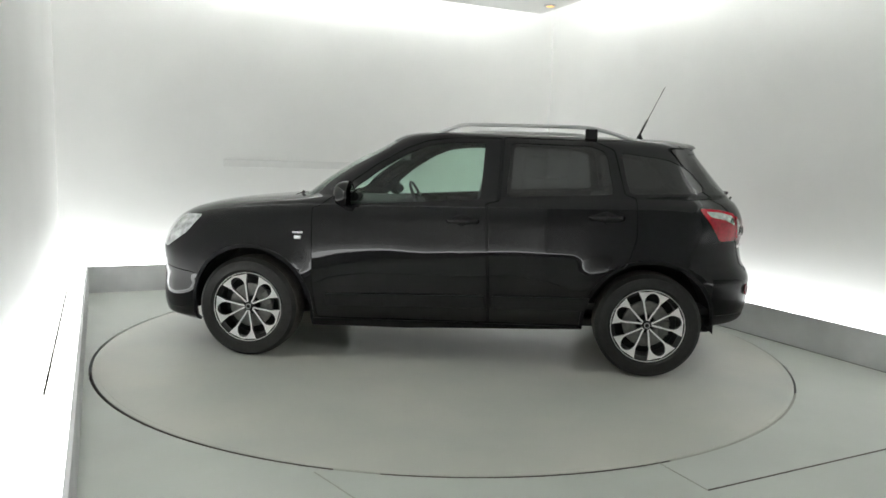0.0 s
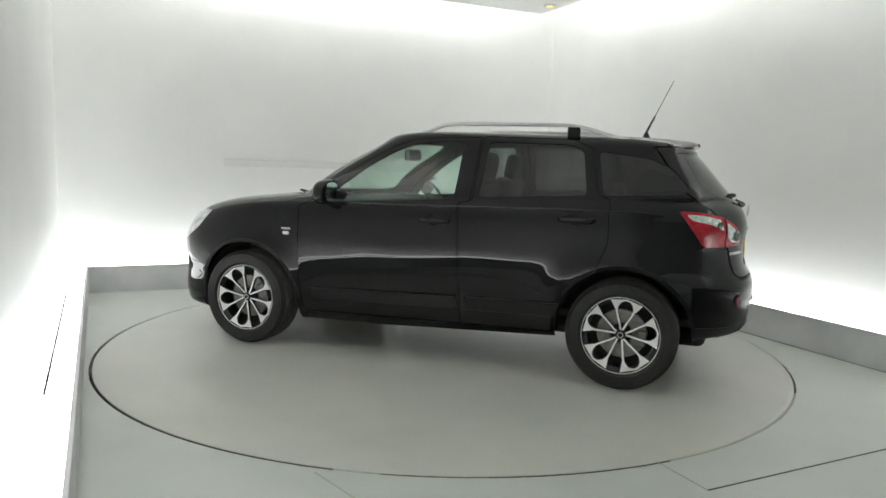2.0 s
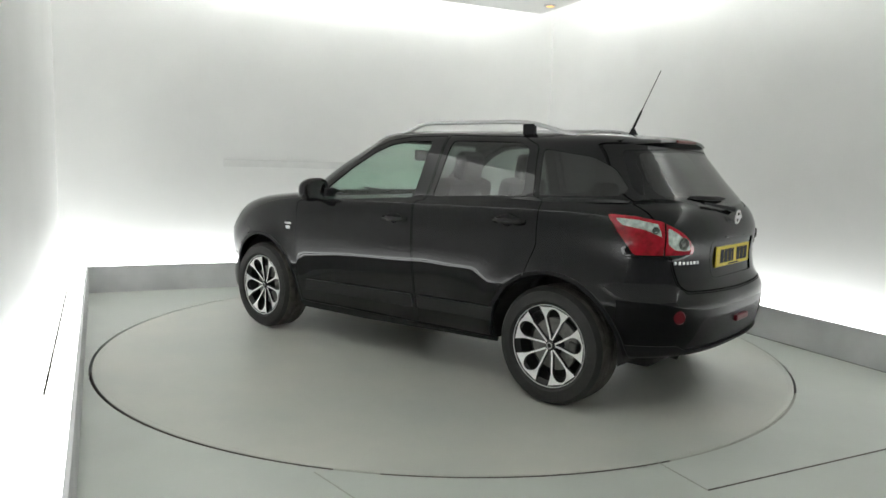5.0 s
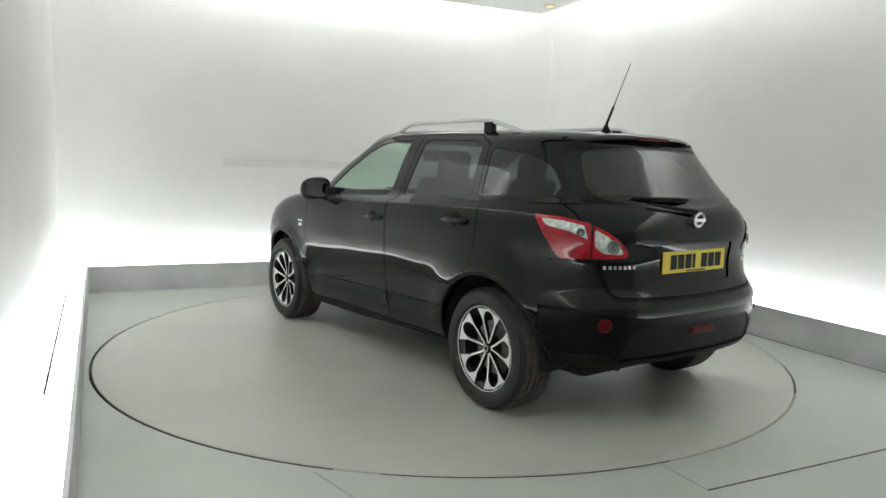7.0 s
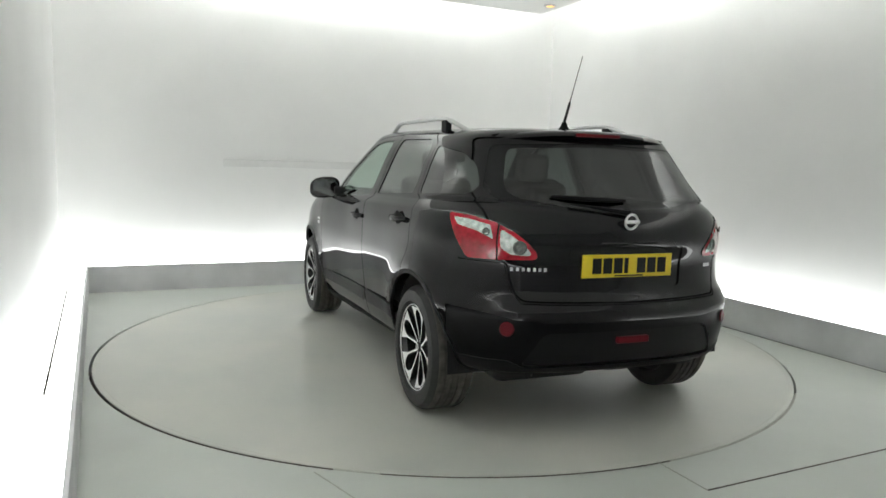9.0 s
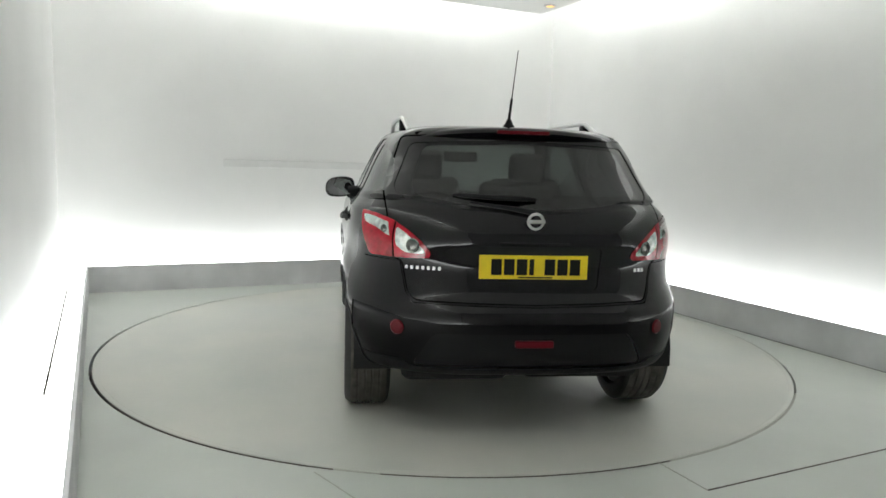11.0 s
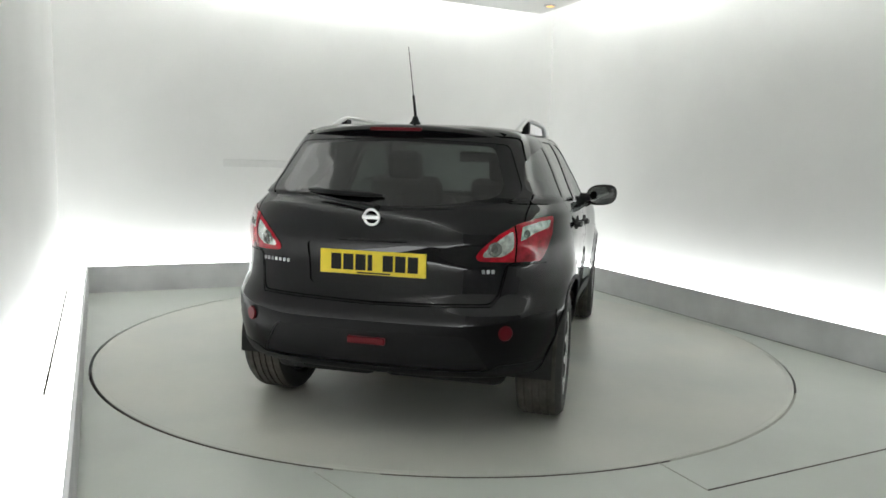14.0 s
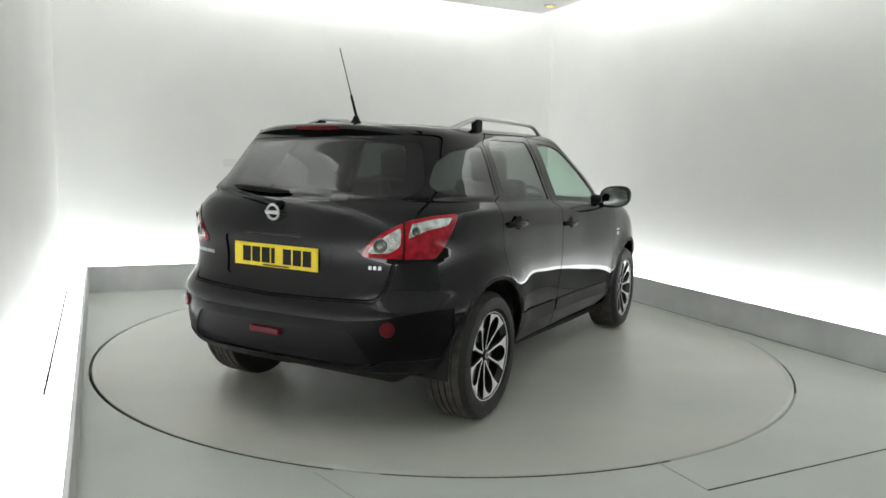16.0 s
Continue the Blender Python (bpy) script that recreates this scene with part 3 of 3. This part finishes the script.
        stamp(bm, L, diag, T_CLEAR_OUT, k + 10, (k + 8,))
        stamp(bm, L, diag, T_CLEAR_IN, k + 11, (k + 9,))
    for k, (view, lip) in enumerate(arches):
        stamp(bm, L, view, lip, 60 + k, (0, 20, 27, 28, 30, 101, 121, 112, 132))
    bm.normal_update()
    body = panel("body", bm, L, 0, "paint", car, "gloss black painted body shell")
    for k in range(4):
        panel("arch_lip", bm, L, 60 + k, "trim", body, "black wheel arch lip", shift=0.004, edge=0.02)
    panel("seal", bm, L, 50, "gap", body, shift=-0.012, edge=0)
    panel("bonnet", bm, L, 26, "paint", car)
    panel("windscreen", bm, L, 25, "glass", car, "clear windscreen", shift=-0.003, edge=0).visible_shadow = False
    bumper = panel("rear_bumper", bm, L, 20, "paint", car, "gloss black rear bumper")
    # below the crease the bumper gets a darker, duller black
    panel("lower_bumper", bm, L, 30, "lower", bumper, "darker, duller lower half of the bumper", shift=-0.004)
    panel("lower_trim", bm, L, 24, "trim", bumper, "black bumper insert", shift=-0.012)
    panel("bumper_skirt", bm, L, 27, "trim", bumper, "satin black lower skirt")
    panel("front_bumper", bm, L, 28, "paint", car, "gloss black front bumper")
    gate = panel("tailgate", bm, L, 21, "paint", car, "gloss black closed tailgate")
    pane = panel("rear_window", bm, L, 29, "rear_glass", gate, "dark tinted rear window", shift=-0.003, edge=0)
    pane.visible_shadow = False
    panel("glass_border", bm, L, 22, "frit", pane, "black printed border of the glass", shift=-0.003, edge=0)
    panel("plate_recess", bm, L, 23, "paint", gate, shift=-0.007, edge=-0.008)
    for side in (0, 1):
        k, sg = 100 + 20 * side, 1 - 2 * side
        fd = panel("front_door", bm, L, k, "paint", car, "gloss black closed front door")
        rd = panel("rear_door", bm, L, k + 1, "paint", car, "gloss black closed rear door")
        panel("window", bm, L, k + 2, "glass", fd, "clear greenish side window", shift=-0.004, edge=0).visible_shadow = False
        panel("window", bm, L, k + 3, "door_privacy", rd, "dark tinted side window", shift=-0.004, edge=0).visible_shadow = False
        panel("quarter_window", bm, L, k + 4, "privacy", car, "dark tinted rear quarter window", shift=-0.003, edge=0).visible_shadow = False
        panel("side_moulding", bm, L, k + 5, "mould", fd, "satin black side moulding", shift=0.009, edge=0.02)
        panel("side_moulding", bm, L, k + 6, "mould", rd, "satin black side moulding", shift=0.009, edge=0.02)
        panel("sill", bm, L, k + 12, "trim", car, "satin black sill cladding", shift=0.004)
        panel("headlamp", bm, L, k + 7, "head", car, "clear headlamp lens", shift=0.002)
        tl = panel("tail_lamp", bm, L, k + 8, "red", car, "red rear lamp with clear upper stripe", shift=0.004)
        panel("clear_lens", bm, L, k + 10, "clear", tl, shift=0.005)
        ti = panel("inner_lamp", bm, L, k + 9, "red", gate, "red-rimmed clear inner rear lamp", shift=0.004)
        panel("clear_lens", bm, L, k + 11, "clear", ti, shift=0.005)
    bm.free()
    details(car, gate, bumper)
    interior(car)
    w = build_wheel(car)
    for s in (1, -1):
        for side in (1, -1):
            if (s, side) == (1, 1):
                continue
            c = copy_thing(w, pose(s * HUB_X + (0.015 if s > 0 else 0), side * (0.912 if s > 0 else 0.868), HUB_Z, 0, 17 * s + 9 * side, 0 if side > 0 else 180))
    return car


def build_wheel(car):
    """Wheel with its face towards +y at the origin's y."""
    w = part("wheel", lathe([(0.205, -0.20), (0.228, -0.205), (0.236, -0.20), (0.222, -0.19), (0.212, -0.12), (0.214, -0.03), (0.226, -0.014), (0.238, -0.010),
                             (0.240, -0.004), (0.236, -0.001), (0.229, -0.003), (0.224, -0.014), (0.205, -0.03), (0.200, -0.12), (0.205, -0.20)], 64), "rimblack", car,
             "black and machined alloy wheel", smooth=True, angle=30)
    w.matrix_basis = pose(HUB_X + 0.015, 0.912, HUB_Z, 0, 26, 0)
    R = 0.338
    side = [(0.234, -0.004), (0.240, 0.004), (0.252, 0.010), (0.254, 0.0125), (0.258, 0.0115), (0.268, 0.0135), (0.290, 0.013), (0.308, 0.008), (0.311, 0.0095), (0.316, 0.004), (0.326, -0.008),
            (R - 0.004, -0.020)]
    back = [(R - 0.005, -0.206), (0.318, -0.220), (0.285, -0.228), (0.25, -0.222), (0.236, -0.205), (0.234, -0.004)]
    tyre = part("tyre", lathe(side + [(0.32, -0.022), (0.32, -0.204)] + back, 72), "tyre", w, "black road tyre", smooth=True, angle=35)
    tread = [(0.318, -0.018), (R - 0.004, -0.0195), (R - 0.001, -0.030)]
    for y in (-0.058, -0.098, -0.132, -0.172):
        tread += [(R, y + 0.008), (R - 0.009, y + 0.006), (R - 0.009, y - 0.002), (R, y - 0.004)]
    tread += [(R - 0.001, -0.194), (R - 0.005, -0.2065), (0.318, -0.208)]
    part("tread", lathe(tread, 96), "tread", tyre, "dusty grey grooved tread", smooth=True, angle=35)
    part("rim_lip", lathe([(0.2300, -0.006), (0.2312, 0.001), (0.2335, 0.002), (0.2360, -0.002)], 64), "alloy", w, smooth=True)
    # petal spokes: five rounded petals with five wedges between them
    def petal_arc(r):
        """Half width of a petal's opening at radius r."""
        if not 0.036 < r < 0.2145:
            return 0.0
        t = (r - 0.036) / 0.124
        return 0.002 + 0.044 * (0.75 * t + 0.25 * smooth01(t)) if t < 1 else 0.046 * math.sqrt(max(0, 1 - ((r - 0.160) / 0.0545) ** 2.3))

    def petal(r):
        return math.degrees(min(0.6, petal_arc(r) / r))

    def wedge(r):
        if r > 0.2262:
            return 0.0
        w = min(0.0425, 0.628 * r - petal_arc(min(r, 0.155)) - 0.0115)
        return math.degrees(max(0.0, w) / r)

    radii = [0.026, 0.036, 0.0365, 0.042, 0.050, 0.060, 0.075, 0.09, 0.11, 0.13, 0.145, 0.155, 0.165, 0.175, 0.185, 0.193, 0.200, 0.206, 0.210, 0.2125, 0.2145, 0.218, 0.222, 0.226]
    depth = lambda r: -0.030 + 0.026 * ((r - 0.04) / 0.186) ** 1.4 if r > 0.04 else -0.03
    for k in range(10):
        bm = bmesh.new()
        rows = []
        sgn = 1 if k % 2 == 0 else -1
        c = 72 * (k // 2) + 90
        for r in radii:
            a0, a1 = petal(r), 36 - wedge(r)
            lo, hi = radians(c + sgn * a0), radians(c + sgn * a1)
            y = depth(r)
            rows.append([bm.verts.new((rr * math.cos(a), yy, rr * math.sin(a))) for a, rr, yy in ((lo, r, y - 0.022), (lo, r, y), (hi, r, y), (hi, r, y - 0.022))])
        for A, B in zip(rows, rows[1:]):
            for i in range(3):
                bm.faces.new((A[i], A[i + 1], B[i + 1], B[i]))
        sp = part("spoke", bm, "alloy", w)
        sp.data.materials.append(M["rimblack"])
        for p in sp.data.polygons:
            if abs(p.normal.y) < 0.6:
                p.material_index = 1
    part("hub", lathe([(0.0, -0.018), (0.018, -0.019), (0.026, -0.022), (0.030, -0.028), (0.034, -0.05)], 32), "rimblack", w, smooth=True)
    part("cap_emblem", lathe([(0.013, -0.0185), (0.016, -0.0155), (0.019, -0.0185)], 24), "chrome", w, smooth=True)
    part("brake_disc", lathe([(0.06, -0.085), (0.07, -0.075), (0.148, -0.075), (0.15, -0.08), (0.15, -0.095)], 40), "disc", w, smooth=True)
    part("caliper", bx(-0.15, -0.09, -0.11, -0.055, -0.05, 0.05, bevel=0.012), "disc", w)
    part("backing", lathe([(0.0, -0.13), (0.205, -0.13)], 40), "under", w)
    return w


def details(car, gate, bumper):
    # underbody and wheel wells
    part("underbody", bx(-1.50, 1.70, -0.66, 0.66, 0.27, 0.33, bevel=0.02), "under", car, "dark underbody")
    # parts added low under the tail to block light and deepen the shade
    part("rear_axle", tube([(-HUB_X, -0.66, 0.31), (-HUB_X, -0.3, 0.27), (-HUB_X, 0.3, 0.27), (-HUB_X, 0.66, 0.31)], 0.045, 12), "under", car, "dark rear axle beam", smooth=True)
    part("silencer", bx(-1.80, -1.50, 0.05, 0.60, 0.25, 0.37, bevel=0.05), "under", car, "dull dark exhaust silencer")
    part("spare_wheel_well", bx(-1.84, -1.50, -0.62, 0.0, 0.27, 0.40, bevel=0.05), "under", car)
    for s in (1, -1):
        for side in (1, -1):
            bm = bmesh.new()
            n = 24
            rows = []
            for k in range(n + 1):
                a = math.pi * k / n
                p = (s * HUB_X + (ARCH + 0.004) * math.cos(a), HUB_Z + (ARCH + 0.004) * math.sin(a))
                z = p[1] if 0 < k < n else 0.30
                rows.append([bm.verts.new((p[0], side * y, z)) for y in (0.835, 0.50)])
            for A, B in zip(rows, rows[1:]):
                bm.faces.new((A[0], A[1], B[1], B[0]))
            bm.faces.new([r[1] for r in rows])
            part("wheel_liner", bm, "under", car)
    for side in (1, -1):
        # door mirrors
        m = part("door_mirror", tube([(0.60, side * 0.80, 1.105), (0.61, side * 0.88, 1.105)], [0.035, 0.03], 12), "trim", car, "black door mirror", smooth=True)
        bm = bmesh.new()
        bmesh.ops.create_uvsphere(bm, u_segments=24, v_segments=14, radius=1)
        for v in bm.verts:
            x, y, z = v.co
            f = lambda q, e: math.copysign(abs(q) ** e, q)
            v.co = Vector((0.640 + (0.085 if x > 0 else 0.03) * f(x, 0.8), side * (0.960 - 0.013 * side + 0.117 * f(y, 0.75)), 1.125 + 0.082 * f(z, 0.75) - 0.012 * y * side))
        part("shell", bm, "paint", m, "gloss black mirror shell", smooth=True)
        bm = bmesh.new()
        bmesh.ops.create_circle(bm, cap_ends=True, segments=28, radius=1)
        for v in bm.verts:
            x, y = v.co.x, v.co.y
            f = lambda q, e: math.copysign(abs(q) ** e, q)
            v.co = Vector((0.6065 - 0.012 * f(x, 0.7), side * (0.961 - 0.013 * side + 0.101 * f(x, 0.7)), 1.124 + 0.066 * f(y, 0.7)))
        part("glass", bm, "mirror", m, "mirror glass")
        # handles
        for x, z in ((-0.10, 0.968), (-1.015, 1.020)):
            yy = 0.882
            h = part("door_handle", tube([(x + 0.105, side * (yy - 0.010), z + 0.002), (x + 0.085, side * (yy + 0.018), z), (x + 0.02, side * (yy + 0.030), z),
                                          (x - 0.06, side * (yy + 0.030), z + 0.001), (x - 0.098, side * (yy + 0.018), z + 0.003), (x - 0.115, side * (yy - 0.010), z + 0.004)],
                                         [0.012, 0.014, 0.016, 0.017, 0.016, 0.013], 10, 0.6), "paint", car, "black pull door handle", smooth=True)
            # no hollow here: a flat black lens stands in for its shade
            part("recess_shade", tube([(x + 0.085, side * (yy - 0.004), z + 0.004), (x, side * (yy + 0.002), z + 0.006), (x - 0.085, side * (yy - 0.004), z + 0.006)],
                                [0.012, 0.040, 0.012], 14, 0.25), "gap", h)
        # fender badge
        badge = part("wing_badge", bx(0.955, 1.005, side * 0.922 - 0.006, side * 0.922 + 0.006, 0.814, 0.839, bevel=0.0055), "chrome", car, "small chrome wing badge")
        part("wing_bars", bx(0.945, 1.015, side * 0.921 - 0.006, side * 0.921 + 0.006, 0.852, 0.865, bevel=0.002), "chrome", badge)
        # roof rails
        pts = []
        for k in range(25):
            t = k / 24
            x = 0.14 - 1.46 * t
            rise = 0.065 * min(1, smooth01(t / 0.16)) * min(1, smooth01((1 - t) / 0.30))
            pts.append((x, side * (0.578 - 0.02 * t - 0.02 * abs(2 * t - 1) ** 2), 1.545 - 0.035 * max(0, (t - 0.6) / 0.4) ** 1.6 + rise - 0.006))
        rail = part("roof_rail", tube(pts, [0.008] + [0.013] * 23 + [0.008], 10, 1.1), "satin", car, "satin silver roof rail", smooth=True)
        part("rail_foot", bx(-0.965, -0.885, side * 0.56 - 0.018, side * 0.56 + 0.018, 1.52, 1.590, bevel=0.006), "trim", rail, "black rail foot")
    # rear spoiler
    bm = bmesh.new()
    rows = []
    for k in range(33):
        y = -0.535 + 1.07 * k / 32
        q = (abs(y) / 0.555) ** 4
        back = -1.678 + 0.17 * q
        drop = 0.045 * (abs(y) / 0.555) ** 2.4
        thin = 1 - 0.6 * q
        prof = [(-1.40, 1.530), (-1.52, 1.536), (back + 0.05, 1.527), (back + 0.01, 1.514), (back, 1.514 - 0.014 * thin), (back + 0.012, 1.514 - 0.026 * thin),
                (back + 0.05, 1.514 - 0.038 * thin), (back + 0.11, 1.514 - 0.045 * thin)]
        rows.append([bm.verts.new((x, y, z - drop)) for x, z in prof])
    for A, B in zip(rows, rows[1:]):
        for i in range(len(A) - 1):
            bm.faces.new((A[i], A[i + 1], B[i + 1], B[i]))
    sp = part("rear_spoiler", bm, "paint", gate, "gloss black roof spoiler", smooth=True, angle=60)
    part("brake_light", bx(-1.6815, -1.66, -0.135, 0.135, 1.494, 1.511, bevel=0.004), "dark_red", sp, "unlit dark red high brake light")
    # windscreen wipers at the cowl
    for y in (0.30, -0.25):
        part("front_wiper", tube([(1.13, y - 0.05, 1.075), (1.11, y + 0.10, 1.090), (1.02, y + 0.36, 1.118)], [0.016, 0.012, 0.008], 8), "trim", car, "black windscreen wiper", smooth=True)
    # aerial
    mast = part("aerial", lathe([(0.0, 0.045), (0.012, 0.04), (0.022, 0.015), (0.034, 0.0)], 16), "trim", car, "black roof aerial with thin whip", smooth=True)
    mast.matrix_basis = pose(-1.325, 0, 1.548, 90)
    p0, p1 = Vector((-1.325, 0, 1.59)), Vector((-1.485, 0, 1.935))
    whip = part("whip", tube([p0 + (p1 - p0) * t for t in (0, 0.3, 0.32, 1)], [0.008, 0.007, 0.0028, 0.0022], 8), "trim", car, smooth=True)
    # number plate
    np_ = part("number_plate", bx(-1.998, -1.990, -0.262, 0.262, 0.806, 0.920, bevel=0.003), "plate", gate, "yellow rear number plate with dark bars")
    x = 0.205
    for w in (0.050, 0.050, 0.050, 0.022, -0.03, 0.050, 0.050, 0.050):
        if w > 0:
            part("bar", bx(-2.0005, -1.998, x - w, x, 0.826, 0.902), "ink", np_)
        x -= abs(w) + 0.011
    part("bar", bx(-2.0000, -1.998, -0.09, 0.075, 0.811, 0.818), "ink", np_)
    # maker's mark: plain ring and bar
    lg = part("emblem_ring", lathe([(0.034, 0.0), (0.037, 0.008), (0.045, 0.008), (0.049, 0.0)], 36), "chrome", gate, "round chrome tailgate emblem", smooth=True)
    lg.matrix_basis = Matrix.Translation((-2.008, 0.003, 1.080)) @ pose(0, 0, 0, 0, 0, 90) @ pose(0, 0, 0, -6) @ Matrix.Diagonal((0.86, 0.86, 0.86, 1))
    part("emblem_bar", bx(-0.051, 0.051, 0.002, 0.012, -0.010, 0.010, bevel=0.003), "chrome", lg)
    def on_tail(ob, y, z, proud):
        x, turn = tail_at(y, z)
        ob.matrix_basis = Matrix.Translation((x, y, z)) @ pose(0, 0, 0, 0, 0, -turn) @ Matrix.Translation((-proud, 0, 0))
        return ob

    for k in range(7):
        on_tail(part("name_stroke", bx(-0.004, 0.004, -0.007, 0.007, -0.0085, 0.0085, bevel=0.002), "satin", gate), 0.594 - 0.025 * k, 0.848, 0.001)
    for y in (-0.520, -0.541, -0.562):
        on_tail(part("trim_badge", bx(-0.004, 0.004, -0.0075, 0.0075, -0.009, 0.009, bevel=0.002), "satin", gate), y, 0.846, 0.001)
    for side in (1, -1):
        for y, z, r, own in ((0.566, 0.952, 0.034, gate), (0.695, 1.022, 0.020, car)):
            bowl = part("lamp_bowl", lathe([(0.0, 0.004), (r * 0.5, 0.0), (r * 0.85, 0.007), (r, 0.004)], 20), "bowl", own, "small round lamp reflector", smooth=True)
            bowl.data.transform(pose(0, 0, 0, 0, 0, 90))
            on_tail(bowl, side * y, z, 0.006)
        r = part("reflector", lathe([(0.0, 0.008), (0.030, 0.007), (0.036, 0.0)], 28), "dark_red", bumper, "round red rear reflector", smooth=True)
        r.data.transform(pose(0, 0, 0, 0, 0, 90))
        on_tail(r, side * 0.638, 0.572, 0.0)
    # wiper
    def off(y, z, d):
        return (tail_at(y, z)[0] - d, y, z)

    wp = part("rear_wiper", tube([off(0.0, 1.118, -0.01), off(0.0, 1.120, 0.022), off(0.10, 1.134, 0.026), off(0.30, 1.160, 0.020)], [0.020, 0.017, 0.011, 0.006], 8), "trim", gate,
              "black rear wiper", smooth=True)
    part("wiper_blade", tube([off(-0.02, 1.178, 0.012), off(0.06, 1.180, 0.016), off(0.20, 1.184, 0.018), off(0.33, 1.190, 0.014), off(0.38, 1.192, 0.012)],
                             [0.007, 0.013, 0.014, 0.011, 0.006], 8), "trim", wp, smooth=True)
    part("gate_handle_bar", bx(-2.012, -1.99, -0.17, 0.17, 0.966, 0.982, bevel=0.007), "paint", gate)
    part("fog_lamp", bx(-2.079, -2.05, -0.092, 0.092, 0.492, 0.526, bevel=0.007), "dark_red", bumper, "dark red rear fog lamp")
    part("exhaust_pipe", tube([(-1.4, 0.42, 0.33), (-1.78, 0.42, 0.33), (-1.88, 0.42, 0.315)], 0.026, 14), "under", car, "dull dark exhaust tail pipe", smooth=True)


def interior(car):
    part("cabin_floor", bx(-1.8, 1.0, -0.72, 0.72, 0.40, 0.44), "cabin", car)
    part("dashboard", bx(0.42, 1.0, -0.72, 0.72, 0.70, 1.06, bevel=0.06), "cabin", car, "dark dashboard")
    st = part("steering_wheel", lathe([(0.165, 0.0), (0.175, 0.012), (0.187, 0.0), (0.175, -0.012), (0.165, 0.0)], 32), "cabin", car, "black steering wheel", smooth=True)
    st.matrix_basis = pose(0.36, -0.36, 1.02, 0, 0, 90) @ pose(0, 0, 0, 25)
    part("wheel_boss", bx(-0.17, 0.17, -0.012, 0.02, -0.03, 0.03, bevel=0.012), "cabin", st)
    for x, ys in ((-0.12, (0.36, -0.36)), (-0.98, (0.42, 0.0, -0.42))):
        for y in ys:
            wd = 0.25 if x > -0.5 else 0.20
            seat = part("seat", bx(x - 0.02, x + 0.48, y - wd, y + wd, 0.48, 0.64, bevel=0.05), "fabric", car, "dark cloth car seat")
            back = part("backrest", bx(-0.07, 0.07, -wd, wd, 0.0, 0.66 if x > -0.5 else 0.56, bevel=0.055), "fabric", seat)
            back.matrix_basis = pose(x, y, 0.60, 0, -14, 0)
            hr = part("headrest", bx(-0.05, 0.05, -0.125, 0.125, 0.0, 0.21 if x > -0.5 else 0.16, bevel=0.048), "fabric", seat)
            hr.matrix_basis = pose(x - 0.16, y, 1.215 if x > -0.5 else 1.085 if y == 0 else 1.01, 0, -10, 0)
    part("rear_view_mirror", bx(0.40, 0.44, -0.135, 0.135, 1.35, 1.435, bevel=0.018), "cabin", car)


# ---------------------------------------------------------------- build
build_room()
turntable = build_turntable()
car = build_car()

PIVOT = Matrix.Translation((-0.075, -0.141, 0))
TURN = [173.91, 167.03, 160.13, 153.23, 146.35, 139.46, 132.56, 125.64, 118.75, 111.79, 104.75, 97.68, 90.61, 83.59, 76.57, 69.47, 62.33]


def motions():
    rows = [(t, Matrix.Rotation(radians(a), 4, "Z")) for t, a in enumerate(TURN)]
    walk(turntable, rows)
    walk(car, [(t, m @ PIVOT) for t, m in rows])


motions()
